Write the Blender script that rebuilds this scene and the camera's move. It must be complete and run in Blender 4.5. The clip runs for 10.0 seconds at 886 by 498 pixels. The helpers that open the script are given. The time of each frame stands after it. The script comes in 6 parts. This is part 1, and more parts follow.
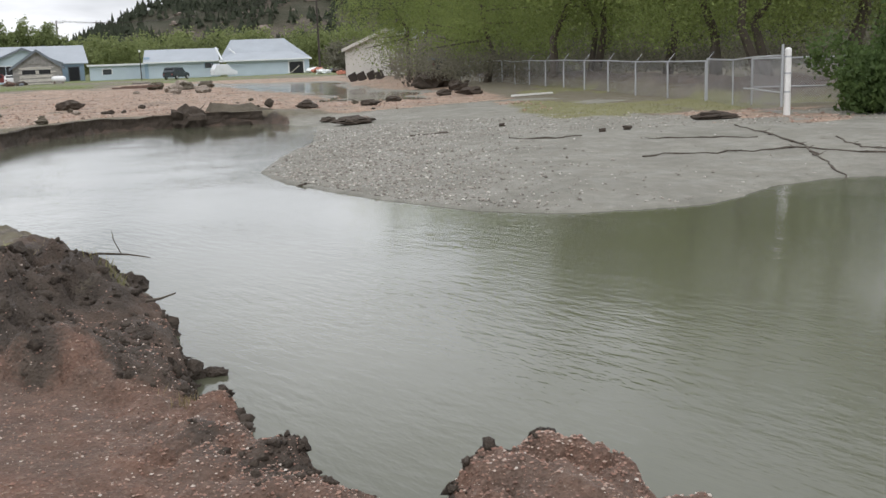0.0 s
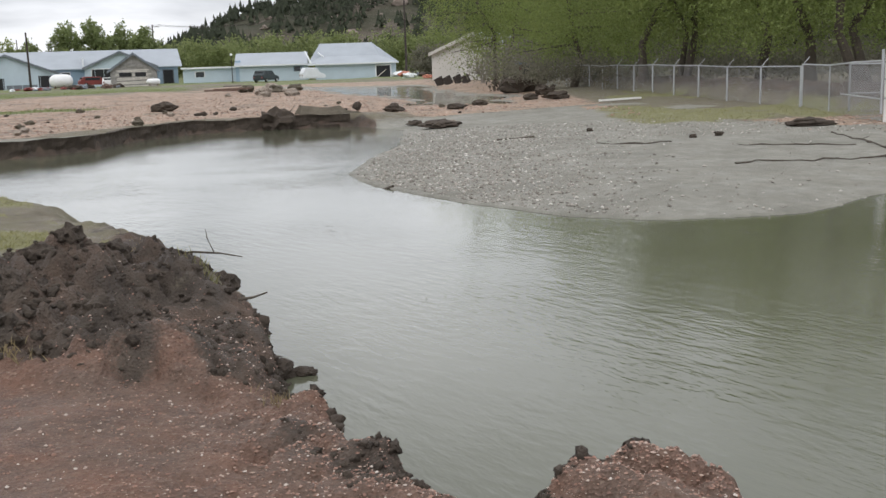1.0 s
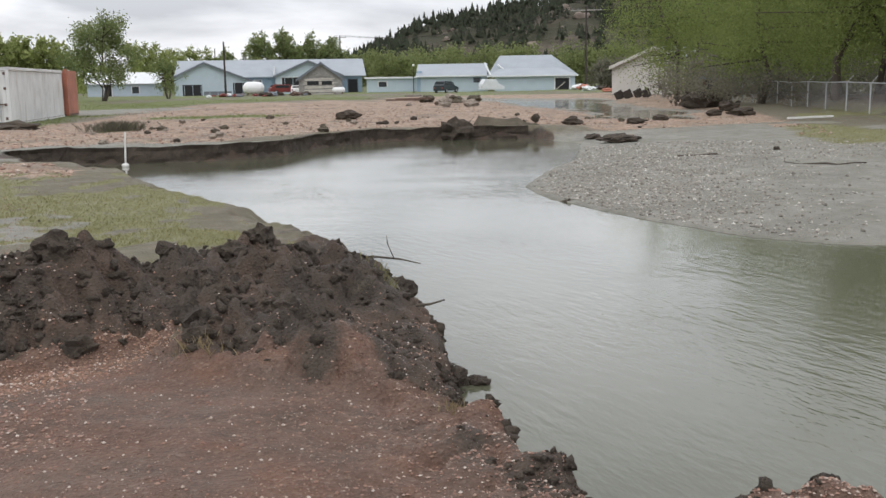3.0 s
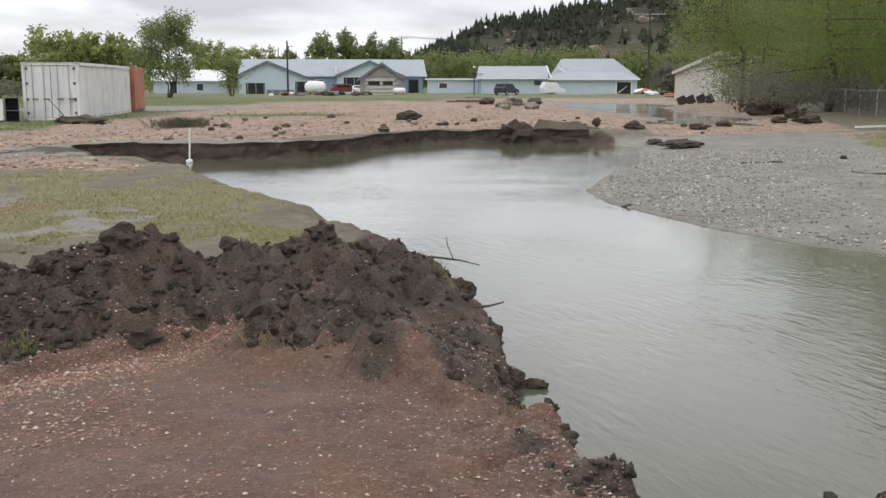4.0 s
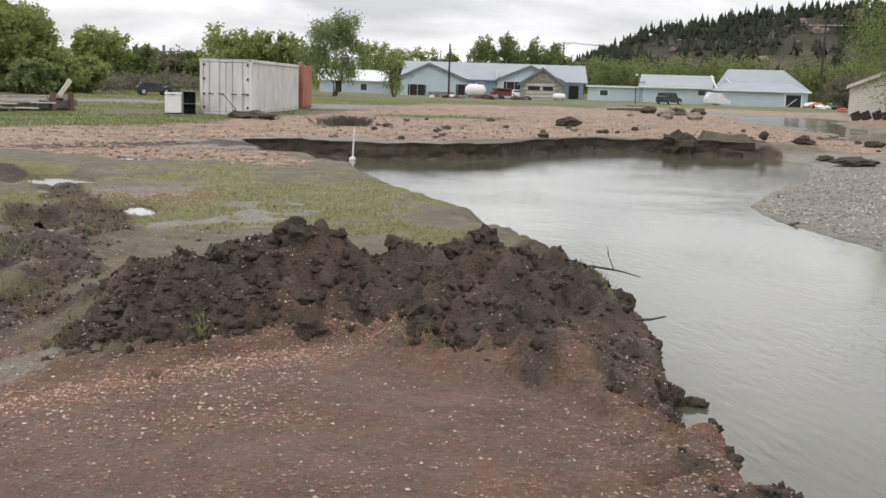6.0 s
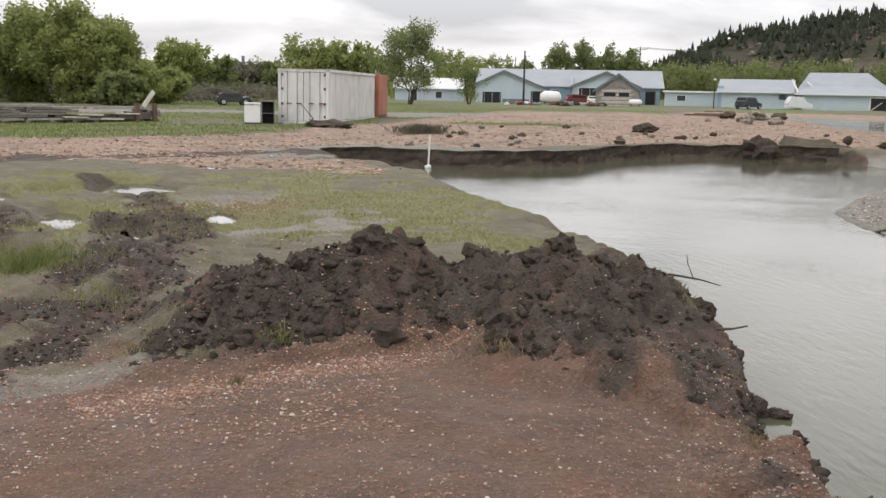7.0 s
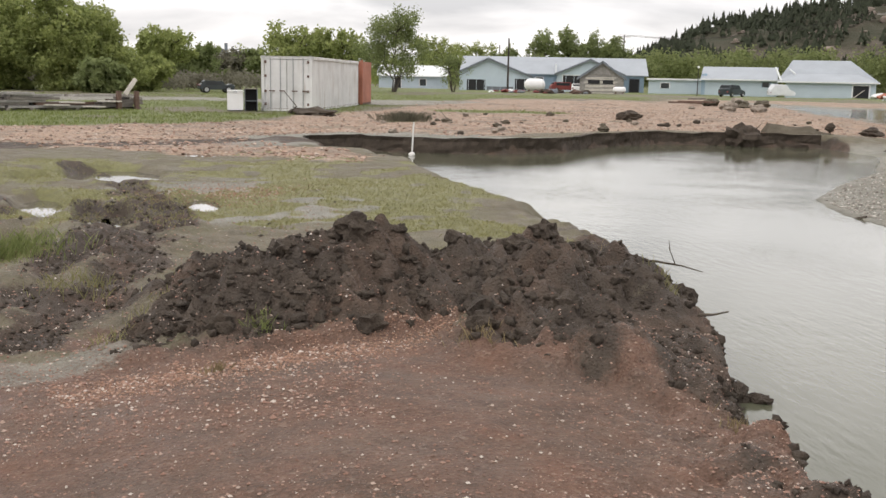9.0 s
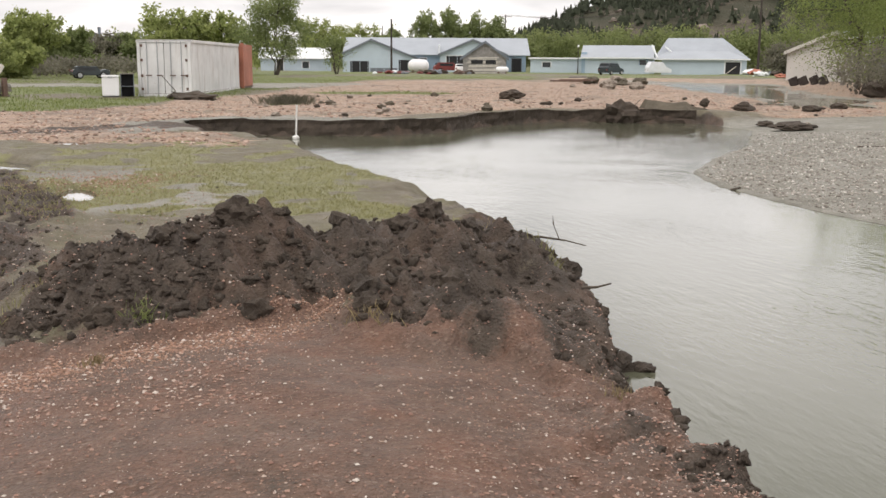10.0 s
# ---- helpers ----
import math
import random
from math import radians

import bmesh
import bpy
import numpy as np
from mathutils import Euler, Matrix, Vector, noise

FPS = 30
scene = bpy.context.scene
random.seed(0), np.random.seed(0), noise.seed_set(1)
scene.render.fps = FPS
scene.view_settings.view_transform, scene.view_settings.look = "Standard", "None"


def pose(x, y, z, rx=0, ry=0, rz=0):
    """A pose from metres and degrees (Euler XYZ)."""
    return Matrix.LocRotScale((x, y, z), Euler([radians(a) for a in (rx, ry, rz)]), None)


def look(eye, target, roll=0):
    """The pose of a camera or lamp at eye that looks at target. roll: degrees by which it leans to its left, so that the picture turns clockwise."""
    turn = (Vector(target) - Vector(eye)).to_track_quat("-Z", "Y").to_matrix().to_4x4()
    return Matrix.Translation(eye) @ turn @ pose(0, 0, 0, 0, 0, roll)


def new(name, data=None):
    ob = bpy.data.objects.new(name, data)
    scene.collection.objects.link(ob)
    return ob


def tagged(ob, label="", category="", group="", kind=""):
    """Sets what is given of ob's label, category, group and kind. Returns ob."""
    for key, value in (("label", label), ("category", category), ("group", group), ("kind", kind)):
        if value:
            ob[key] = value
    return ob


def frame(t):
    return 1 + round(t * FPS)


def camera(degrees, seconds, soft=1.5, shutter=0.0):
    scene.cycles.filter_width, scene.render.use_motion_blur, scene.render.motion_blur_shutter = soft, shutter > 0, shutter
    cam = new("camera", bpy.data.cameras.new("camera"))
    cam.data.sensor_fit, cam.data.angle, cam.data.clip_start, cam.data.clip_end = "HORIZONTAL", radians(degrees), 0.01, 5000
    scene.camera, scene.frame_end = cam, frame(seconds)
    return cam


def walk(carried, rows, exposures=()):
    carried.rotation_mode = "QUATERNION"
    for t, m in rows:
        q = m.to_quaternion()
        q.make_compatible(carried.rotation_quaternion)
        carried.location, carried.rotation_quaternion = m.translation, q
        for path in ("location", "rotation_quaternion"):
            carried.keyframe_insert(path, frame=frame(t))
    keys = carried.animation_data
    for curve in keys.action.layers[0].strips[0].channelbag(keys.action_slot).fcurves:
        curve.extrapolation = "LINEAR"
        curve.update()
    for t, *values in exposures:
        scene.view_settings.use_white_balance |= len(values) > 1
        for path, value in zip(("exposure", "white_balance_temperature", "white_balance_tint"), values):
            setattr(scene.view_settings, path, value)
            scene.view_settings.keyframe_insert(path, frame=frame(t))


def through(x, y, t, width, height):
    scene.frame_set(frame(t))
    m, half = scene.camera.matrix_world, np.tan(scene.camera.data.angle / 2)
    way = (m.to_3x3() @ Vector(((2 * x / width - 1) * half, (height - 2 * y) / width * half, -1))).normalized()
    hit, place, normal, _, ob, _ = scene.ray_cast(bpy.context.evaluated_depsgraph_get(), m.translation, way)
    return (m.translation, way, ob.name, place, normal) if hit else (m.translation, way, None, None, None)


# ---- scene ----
cam = camera(46.97, 10.0, soft=1.5)


def view(x, y, z, yaw, pitch, roll):
    """A hand-held pose: yaw to the left of +y, pitch up, roll to the camera's left."""
    return pose(x, y, z, 0, 0, yaw) @ pose(0, 0, 0, 90 + pitch) @ pose(0, 0, 0, 0, 0, roll)


walk(cam, [
    (0.0, view(0.117, -0.003, 1.651, 0.06, -10.67, -2.07)),
    (0.5, view(0.082, 0.021, 1.644, 2.38, -10.67, -1.78)),
    (1.0, view(0.062, 0.034, 1.644, 4.75, -10.28, -1.85)),
    (1.5, view(0.049, 0.033, 1.646, 7.81, -9.96, -1.09)),
    (2.0, view(0.044, 0.026, 1.646, 10.13, -9.96, -0.61)),
    (2.5, view(0.025, 0.034, 1.646, 12.48, -9.63, -0.95)),
    (4.0, view(-0.024, 0.027, 1.642, 17.63, -9.26, 0.03)),
    (4.5, view(-0.043, 0.021, 1.642, 19.62, -9.35, 0.33)),
    (5.0, view(-0.063, 0.008, 1.647, 22.26, -8.99, 0.77)),
    (5.5, view(-0.085, -0.002, 1.648, 24.27, -9.07, 1.56)),
    (7.0, view(-0.109, -0.038, 1.659, 30.43, -8.84, 1.14)),
    (7.5, view(-0.102, -0.046, 1.661, 32.24, -8.74, 1.18)),
    (8.0, view(-0.097, -0.055, 1.662, 32.60, -8.82, 1.46)),
    (8.5, view(-0.094, -0.048, 1.659, 31.89, -8.96, 1.27)),
    (9.0, view(-0.097, -0.025, 1.650, 29.54, -9.50, 1.15)),
    (9.5, view(-0.089, -0.005, 1.641, 26.14, -9.85, 0.84)),
    (10.0, view(-0.086, 0.016, 1.632, 23.24, -10.43, 0.36)),
], exposures=[(0.0, 0.24, 6600, 12), (2.5, 0.16, 6620, 12), (5.0, 0.20, 6750, 13), (7.5, 0.22, 7000, 14), (8.5, 0.26, 7050, 14), (9.2, 0.36, 7100, 14), (10.0, 0.40, 7150, 15)])

# ---- world and light ----
world = bpy.data.worlds.new("overcast_sky")
scene.world = world
world.use_nodes = True
wn, wl = world.node_tree.nodes, world.node_tree.links
wn.clear()
w_out, w_bg = wn.new("ShaderNodeOutputWorld"), wn.new("ShaderNodeBackground")
w_sky = wn.new("ShaderNodeTexSky")
w_sky.sky_type, w_sky.sun_disc = "NISHITA", False
w_sky.sun_elevation, w_sky.sun_rotation = radians(52), radians(150)
w_tc, w_map = wn.new("ShaderNodeTexCoord"), wn.new("ShaderNodeMapping")
w_map.inputs["Scale"].default_value = (1.6, 1.6, 7.0)
w_noise, w_ramp, w_mix = wn.new("ShaderNodeTexNoise"), wn.new("ShaderNodeValToRGB"), wn.new("ShaderNodeMix")
w_noise.inputs["Scale"].default_value, w_noise.inputs["Detail"].default_value = 2.6, 6.0
w_noise.inputs["Distortion"].default_value = 0.25
w_ramp.color_ramp.elements[0].position, w_ramp.color_ramp.elements[0].color = 0.34, (4.5, 4.75, 5.15, 1)
w_ramp.color_ramp.elements[1].position, w_ramp.color_ramp.elements[1].color = 0.64, (8.7, 9.0, 9.45, 1)
w_mix.data_type = "RGBA"
w_mix.inputs[0].default_value = 0.93
wl.new(w_tc.outputs["Generated"], w_map.inputs["Vector"])
wl.new(w_map.outputs[0], w_noise.inputs["Vector"])
wl.new(w_noise.outputs["Fac"], w_ramp.inputs[0])
wl.new(w_sky.outputs[0], w_mix.inputs[6])
wl.new(w_ramp.outputs[0], w_mix.inputs[7])
w_sep, w_up, w_scale = wn.new("ShaderNodeSeparateXYZ"), wn.new("ShaderNodeMapRange"), wn.new("ShaderNodeVectorMath")
w_up.inputs["From Min"].default_value, w_up.inputs["From Max"].default_value = 0.055, 0.14
w_up.inputs["To Min"].default_value, w_up.inputs["To Max"].default_value = 1.15, 1.66
w_scale.operation = "SCALE"
wl.new(w_tc.outputs["Generated"], w_sep.inputs[0])
wl.new(w_sep.outputs["Z"], w_up.inputs["Value"])
wl.new(w_mix.outputs[2], w_scale.inputs[0])
wl.new(w_up.outputs[0], w_scale.inputs["Scale"])
wl.new(w_scale.outputs[0], w_bg.inputs["Color"])
wl.new(w_bg.outputs[0], w_out.inputs[0])
w_bg.inputs["Strength"].default_value = 0.1
sun = new("sun", bpy.data.lights.new("sun", "SUN"))
sun.data.energy, sun.data.angle, sun.data.color = 0.55, radians(25), (1.0, 0.97, 0.92)
sun.matrix_world = look((0, 0, 50), (16, 32, 0))


# ---- materials ----
class Nodes:
    """A material's node tree with short helpers."""

    def __init__(self, name, rough=0.8, spec=0.3):
        self.m = bpy.data.materials.new(name)
        self.m.use_nodes = True
        self.t = self.m.node_tree
        self.b = self.t.nodes["Principled BSDF"]
        self.b.inputs["Roughness"].default_value = rough
        self.b.inputs["Specular IOR Level"].default_value = spec
        self.co = self.t.nodes.new("ShaderNodeNewGeometry").outputs["Position"]

    def node(self, kind, **kw):
        n = self.t.nodes.new(kind)
        for k, v in kw.items():
            n.inputs[k].default_value = v
        return n

    def link(self, a, b):
        self.t.links.new(a, b)

    def noise(self, scale, detail=4.0, rough=0.6, co=None):
        n = self.node("ShaderNodeTexNoise", Scale=scale, Detail=detail, Roughness=rough)
        self.link(co or self.co, n.inputs["Vector"])
        return n.outputs["Fac"]

    def ramp(self, fac, stops):
        r = self.t.nodes.new("ShaderNodeValToRGB")
        e = r.color_ramp.elements
        while len(e) < len(stops):
            e.new(0.5)
        for i, (p, c) in enumerate(stops):
            e[i].position, e[i].color = p, (*c, 1) if len(c) == 3 else c
        self.link(fac, r.inputs[0])
        return r.outputs[0]

    def mix(self, fac, a, b, mode="MIX"):
        n = self.t.nodes.new("ShaderNodeMix")
        n.data_type, n.blend_type = "RGBA", mode
        for v, s in ((fac, 0), (a, 6), (b, 7)):
            if isinstance(v, (int, float)):
                n.inputs[s].default_value = v
            elif isinstance(v, tuple):
                n.inputs[s].default_value = (*v, 1)
            else:
                self.link(v, n.inputs[s])
        return n.outputs[2]

    def math(self, op, a, b=0.0, clamp=False):
        n = self.t.nodes.new("ShaderNodeMath")
        n.operation, n.use_clamp = op, clamp
        for i, v in enumerate((a, b)):
            if isinstance(v, (int, float)):
                n.inputs[i].default_value = v
            else:
                self.link(v, n.inputs[i])
        return n.outputs[0]

    def attr(self, name):
        n = self.t.nodes.new("ShaderNodeAttribute")
        n.attribute_name = name
        return n.outputs["Fac"]

    def colour(self, c):
        self.link(c, self.b.inputs["Base Color"])
        return self

    def bump(self, h, strength=0.4, dist=0.02):
        n = self.node("ShaderNodeBump", Strength=strength, Distance=dist)
        self.link(h, n.inputs["Height"])
        self.link(n.outputs[0], self.b.inputs["Normal"])
        return self


def plain(name, c, rough=0.7, scale=3.0, var=0.25, bump=0.2, metal=0.0, fine=40.0, dist=0.01, spec=0.3):
    """A surface of one base colour with broad stains, fine grain and relief."""
    n = Nodes(name, rough, spec)
    n.b.inputs["Metallic"].default_value = metal
    lo, hi = tuple(v * (1 - var) for v in c), tuple(min(1, v * (1 + var)) for v in c)
    broad = n.ramp(n.noise(scale, 5), [(0.3, lo), (0.7, hi)])
    g = n.noise(fine, 3)
    n.colour(n.mix(0.35, broad, n.ramp(g, [(0.3, lo), (0.7, hi)])))
    return n.bump(g, bump, dist).m


def leaf_material(name, dark, light, rough=0.65, through=0.5):
    n = Nodes(name, rough, 0.25)
    geo = n.t.nodes.new("ShaderNodeNewGeometry")
    c = n.ramp(geo.outputs["Random Per Island"], [(0.0, dark), (1.0, light)])
    c = n.mix(0.45, c, n.ramp(n.noise(0.5, 3), [(0.3, dark), (0.7, light)]))
    n.colour(c)
    tr = n.t.nodes.new("ShaderNodeBsdfTranslucent")
    n.link(c, tr.inputs["Color"])
    mx = n.node("ShaderNodeMixShader", Fac=through)
    n.link(n.b.outputs[0], mx.inputs[1])
    n.link(tr.outputs[0], mx.inputs[2])
    n.link(mx.outputs[0], n.t.nodes["Material Output"].inputs[0])
    return n.m


def pebble_material(name, stops, rough=0.75):
    n = Nodes(name, rough, 0.35)
    geo = n.t.nodes.new("ShaderNodeNewGeometry")
    c = n.ramp(geo.outputs["Random Per Island"], stops)
    g = n.noise(60, 3)
    n.colour(n.mix(0.25, c, n.ramp(g, [(0.3, (0.08, 0.06, 0.05)), (0.7, (0.45, 0.38, 0.32))])))
    return n.bump(g, 0.2, 0.005).m


def ground_material():
    n = Nodes("wet_flood_ground", 0.75, 0.35)
    big, mid, fine = n.noise(0.6, 5), n.noise(4.0, 6), n.noise(45, 4, 0.7)
    mud = n.ramp(mid, [(0.25, (0.108, 0.094, 0.066)), (0.75, (0.205, 0.175, 0.126))])
    mud = n.mix(n.ramp(n.noise(1.1, 6, 0.7), [(0.45, (0, 0, 0)), (0.68, (0.65, 0.65, 0.65))]), mud, n.ramp(fine, [(0.3, (0.11, 0.105, 0.055)), (0.7, (0.19, 0.185, 0.095))]))
    vor = n.node("ShaderNodeTexVoronoi", Scale=55.0)
    n.link(n.co, vor.inputs["Vector"])
    chip = n.ramp(vor.outputs["Color"], [(0.1, (0.10, 0.06, 0.044)), (0.45, (0.165, 0.095, 0.068)), (0.8, (0.215, 0.13, 0.096)), (1.0, (0.40, 0.31, 0.25))])
    red_mud = n.ramp(mid, [(0.3, (0.095, 0.068, 0.052)), (0.7, (0.195, 0.100, 0.063))])
    red = n.mix(0.45, red_mud, chip)
    red = n.mix(n.ramp(n.noise(1.5, 5), [(0.42, (0, 0, 0)), (0.62, (0.65, 0.65, 0.65))]), red, n.mix(0.2, n.ramp(mid, [(0.3, (0.088, 0.068, 0.053)), (0.7, (0.145, 0.112, 0.086))]), chip))
    vfar = n.node("ShaderNodeTexVoronoi", Scale=20.0)
    n.link(n.co, vfar.inputs["Vector"])
    shale = n.ramp(vfar.outputs["Color"], [(0.1, (0.2, 0.14, 0.10)), (0.4, (0.38, 0.25, 0.175)), (0.75, (0.48, 0.345, 0.25)), (1.0, (0.58, 0.50, 0.42))])
    shale = n.mix(n.ramp(n.noise(1.3, 6), [(0.4, (0, 0, 0)), (0.65, (0.8, 0.8, 0.8))]), shale, (0.21, 0.17, 0.13))
    shale = n.mix(n.ramp(n.noise(0.28, 6, 0.7), [(0.5, (0, 0, 0)), (0.66, (0.7, 0.7, 0.7))]), shale, n.ramp(fine, [(0.3, (0.10, 0.078, 0.06)), (0.7, (0.20, 0.16, 0.12))]))
    silt = n.ramp(mid, [(0.3, (0.205, 0.198, 0.165)), (0.7, (0.30, 0.287, 0.243))])
    silt = n.mix(n.ramp(big, [(0.45, (0, 0, 0)), (0.65, (0.6, 0.6, 0.6))]), silt, (0.17, 0.165, 0.135))
    clod = n.ramp(mid, [(0.25, (0.040, 0.031, 0.024)), (0.75, (0.098, 0.076, 0.058))])
    clod = n.mix(n.ramp(n.noise(1.9, 4), [(0.45, (0, 0, 0)), (0.65, (0.75, 0.75, 0.75))]), clod, n.ramp(fine, [(0.3, (0.075, 0.05, 0.036)), (0.7, (0.15, 0.10, 0.072))]))
    grass = n.ramp(n.noise(9, 5), [(0.3, (0.15, 0.14, 0.075)), (0.55, (0.20, 0.195, 0.085)), (0.8, (0.25, 0.235, 0.14))])
    pasture = n.ramp(n.noise(3, 6), [(0.3, (0.09, 0.115, 0.036)), (0.55, (0.145, 0.17, 0.055)), (0.8, (0.21, 0.205, 0.10))])
    c = mud
    for name, layer in (("field", pasture), ("gravel", red), ("shale", shale), ("silt", silt), ("grass", grass), ("dark", clod)):
        a = n.attr(name)
        edge = n.math("ADD", a, n.math("MULTIPLY", n.math("SUBTRACT", mid if name in ("grass", "field") else fine, 0.5), 0.7))
        f = n.ramp(edge, [(0.38, (0, 0, 0)), (0.62, (1, 1, 1))])
        c = n.mix(f, c, layer)
    n.colour(c)
    wet = n.ramp(n.noise(1.7, 5), [(0.35, (0.60, 0.60, 0.60)), (0.65, (0.95, 0.95, 0.95))])
    n.link(wet, n.b.inputs["Roughness"])
    h = n.math("ADD", n.math("MULTIPLY", fine, 0.6), n.math("MULTIPLY", vor.outputs["Distance"], 0.5))
    return n.bump(h, 1.0, 0.03).m


def water_material():
    n = Nodes("silty_flood_water", 0.05, 0.5)
    n.b.inputs["IOR"].default_value = 1.33
    n.colour(n.ramp(n.noise(0.25, 4), [(0.3, (0.090, 0.093, 0.061)), (0.7, (0.108, 0.110, 0.076))]))
    tc = n.node("ShaderNodeMapping")
    tc.vector_type = "TEXTURE"
    tc.inputs["Rotation"].default_value = (0, 0, radians(-52))
    tc.inputs["Scale"].default_value = (1.0, 0.36, 1.0)
    n.link(n.co, tc.inputs["Vector"])
    waves = n.noise(4.2, 3, 0.5, tc.outputs[0])
    calm = n.ramp(n.noise(0.22, 3), [(0.40, (0.12, 0.12, 0.12)), (0.64, (1, 1, 1))])
    return n.bump(n.math("ADD", n.math("MULTIPLY", waves, calm), n.math("MULTIPLY", n.noise(13, 3, 0.6, tc.outputs[0]), 0.10)), 0.27, 0.04).m


M_GROUND, M_WATER = ground_material(), water_material()
M_PUDDLE = plain("puddle_water", (0.10, 0.09, 0.07), 0.03, 2, 0.2, 0.0, spec=0.5)
M_CLOD = plain("dark_clay", (0.064, 0.050, 0.038), 0.85, 5, 0.45, 1.0, fine=70, dist=0.02)
M_STONE = plain("flood_stone", (0.26, 0.22, 0.18), 0.8, 2, 0.35, 0.5, fine=25)
M_PEBBLE = pebble_material("mixed_pebbles", [(0.0, (0.13, 0.07, 0.05)), (0.35, (0.27, 0.13, 0.09)), (0.7, (0.36, 0.21, 0.15)), (0.9, (0.5, 0.4, 0.33)), (1.0, (0.68, 0.62, 0.55))])
M_ORANGE_GRAVEL = pebble_material("orange_gravel", [(0.0, (0.17, 0.09, 0.055)), (0.4, (0.33, 0.165, 0.10)), (0.75, (0.42, 0.24, 0.16)), (0.93, (0.52, 0.40, 0.32)), (1.0, (0.68, 0.62, 0.55))])
M_SHALE = pebble_material("pink_shale", [(0.0, (0.13, 0.09, 0.065)), (0.3, (0.30, 0.18, 0.13)), (0.7, (0.46, 0.30, 0.22)), (1.0, (0.58, 0.48, 0.40))])
M_GREY_GRAVEL = pebble_material("grey_gravel", [(0.0, (0.14, 0.13, 0.11)), (0.4, (0.26, 0.245, 0.21)), (0.75, (0.42, 0.39, 0.34)), (1.0, (0.72, 0.69, 0.63))])
M_BLADE = leaf_material("young_grass", (0.17, 0.172, 0.07), (0.37, 0.345, 0.17))
M_FIELD = leaf_material("field_grass_blades", (0.11, 0.145, 0.04), (0.27, 0.30, 0.11))
M_TUFT = leaf_material("tuft_blades", (0.14, 0.18, 0.055), (0.32, 0.35, 0.15))
M_STRAW = leaf_material("dead_grass", (0.16, 0.12, 0.06), (0.38, 0.31, 0.18))
M_BARK = plain("bark", (0.085, 0.07, 0.055), 0.9, 3, 0.35, 0.8, fine=18, dist=0.03)
M_TWIG = plain("bare_twigs", (0.21, 0.19, 0.17), 0.9, 3, 0.3, 0.3)
M_LIME = leaf_material("lime_spring_leaves", (0.115, 0.155, 0.04), (0.29, 0.345, 0.115))
M_OLIVE = leaf_material("olive_leaves", (0.12, 0.15, 0.055), (0.265, 0.30, 0.125))
M_GREEN = leaf_material("poplar_leaves", (0.165, 0.205, 0.068), (0.41, 0.45, 0.17))
M_PALE = leaf_material("pale_leaves", (0.14, 0.18, 0.07), (0.28, 0.32, 0.14))
M_HEDGE = leaf_material("lilac_leaves", (0.04, 0.072, 0.022), (0.13, 0.185, 0.06))
M_PINE = leaf_material("pine_needles", (0.032, 0.040, 0.026), (0.07, 0.082, 0.050), 0.8, 0.1)
M_SAGE = leaf_material("grey_brush", (0.12, 0.115, 0.08), (0.25, 0.235, 0.18))
M_SIDING = plain("pale_blue_siding", (0.45, 0.53, 0.58), 0.6, 0.8, 0.08, 0.1)
M_SIDING2 = plain("deep_blue_siding", (0.30, 0.40, 0.49), 0.6, 0.8, 0.1, 0.1)
M_ROOF = plain("pale_metal_roof", (0.33, 0.36, 0.385), 0.5, 0.4, 0.12, 0.1, 0.1)
M_TRIM = plain("white_trim", (0.70, 0.72, 0.72), 0.6, 2, 0.08, 0.1)
M_DARKTRIM = plain("grey_trim", (0.16, 0.18, 0.20), 0.6, 2, 0.15, 0.1)
# As doorway and shed-window panels, this black stands in for the unlit inside.
M_DARK = plain("dark_opening", (0.02, 0.02, 0.022), 0.6, 2, 0.3, 0.1)
M_GLASS = plain("window_glass", (0.03, 0.035, 0.04), 0.12, 1, 0.2, 0.0, spec=0.6)
M_OLDWOOD = plain("weathered_boards", (0.30, 0.285, 0.265), 0.85, 1.5, 0.45, 0.5, fine=12)
M_LUMBER = plain("weathered_lumber", (0.20, 0.18, 0.16), 0.85, 1.2, 0.5, 0.5, fine=15)
M_PALEWOOD = plain("bleached_wood", (0.60, 0.56, 0.50), 0.8, 3, 0.15, 0.3)


def weathered_paint():
    """White paint with rust that has run down from the edges."""
    n = Nodes("container_white_paint", 0.5, 0.3)
    run = n.node("ShaderNodeMapping")
    run.inputs["Scale"].default_value = (5.0, 5.0, 0.35)
    n.link(n.co, run.inputs["Vector"])
    base = n.ramp(n.noise(0.9, 5), [(0.3, (0.55, 0.55, 0.54)), (0.7, (0.74, 0.74, 0.73))])
    streaks = n.ramp(n.noise(1.0, 6, 0.7, run.outputs[0]), [(0.54, (0, 0, 0)), (0.72, (0.75, 0.75, 0.75))])
    c = n.mix(streaks, base, (0.40, 0.34, 0.29))
    c = n.mix(n.ramp(n.noise(7, 5, 0.7), [(0.66, (0, 0, 0)), (0.74, (0.8, 0.8, 0.8))]), c, (0.28, 0.15, 0.09))
    n.colour(c)
    return n.bump(n.noise(30, 3), 0.15).m


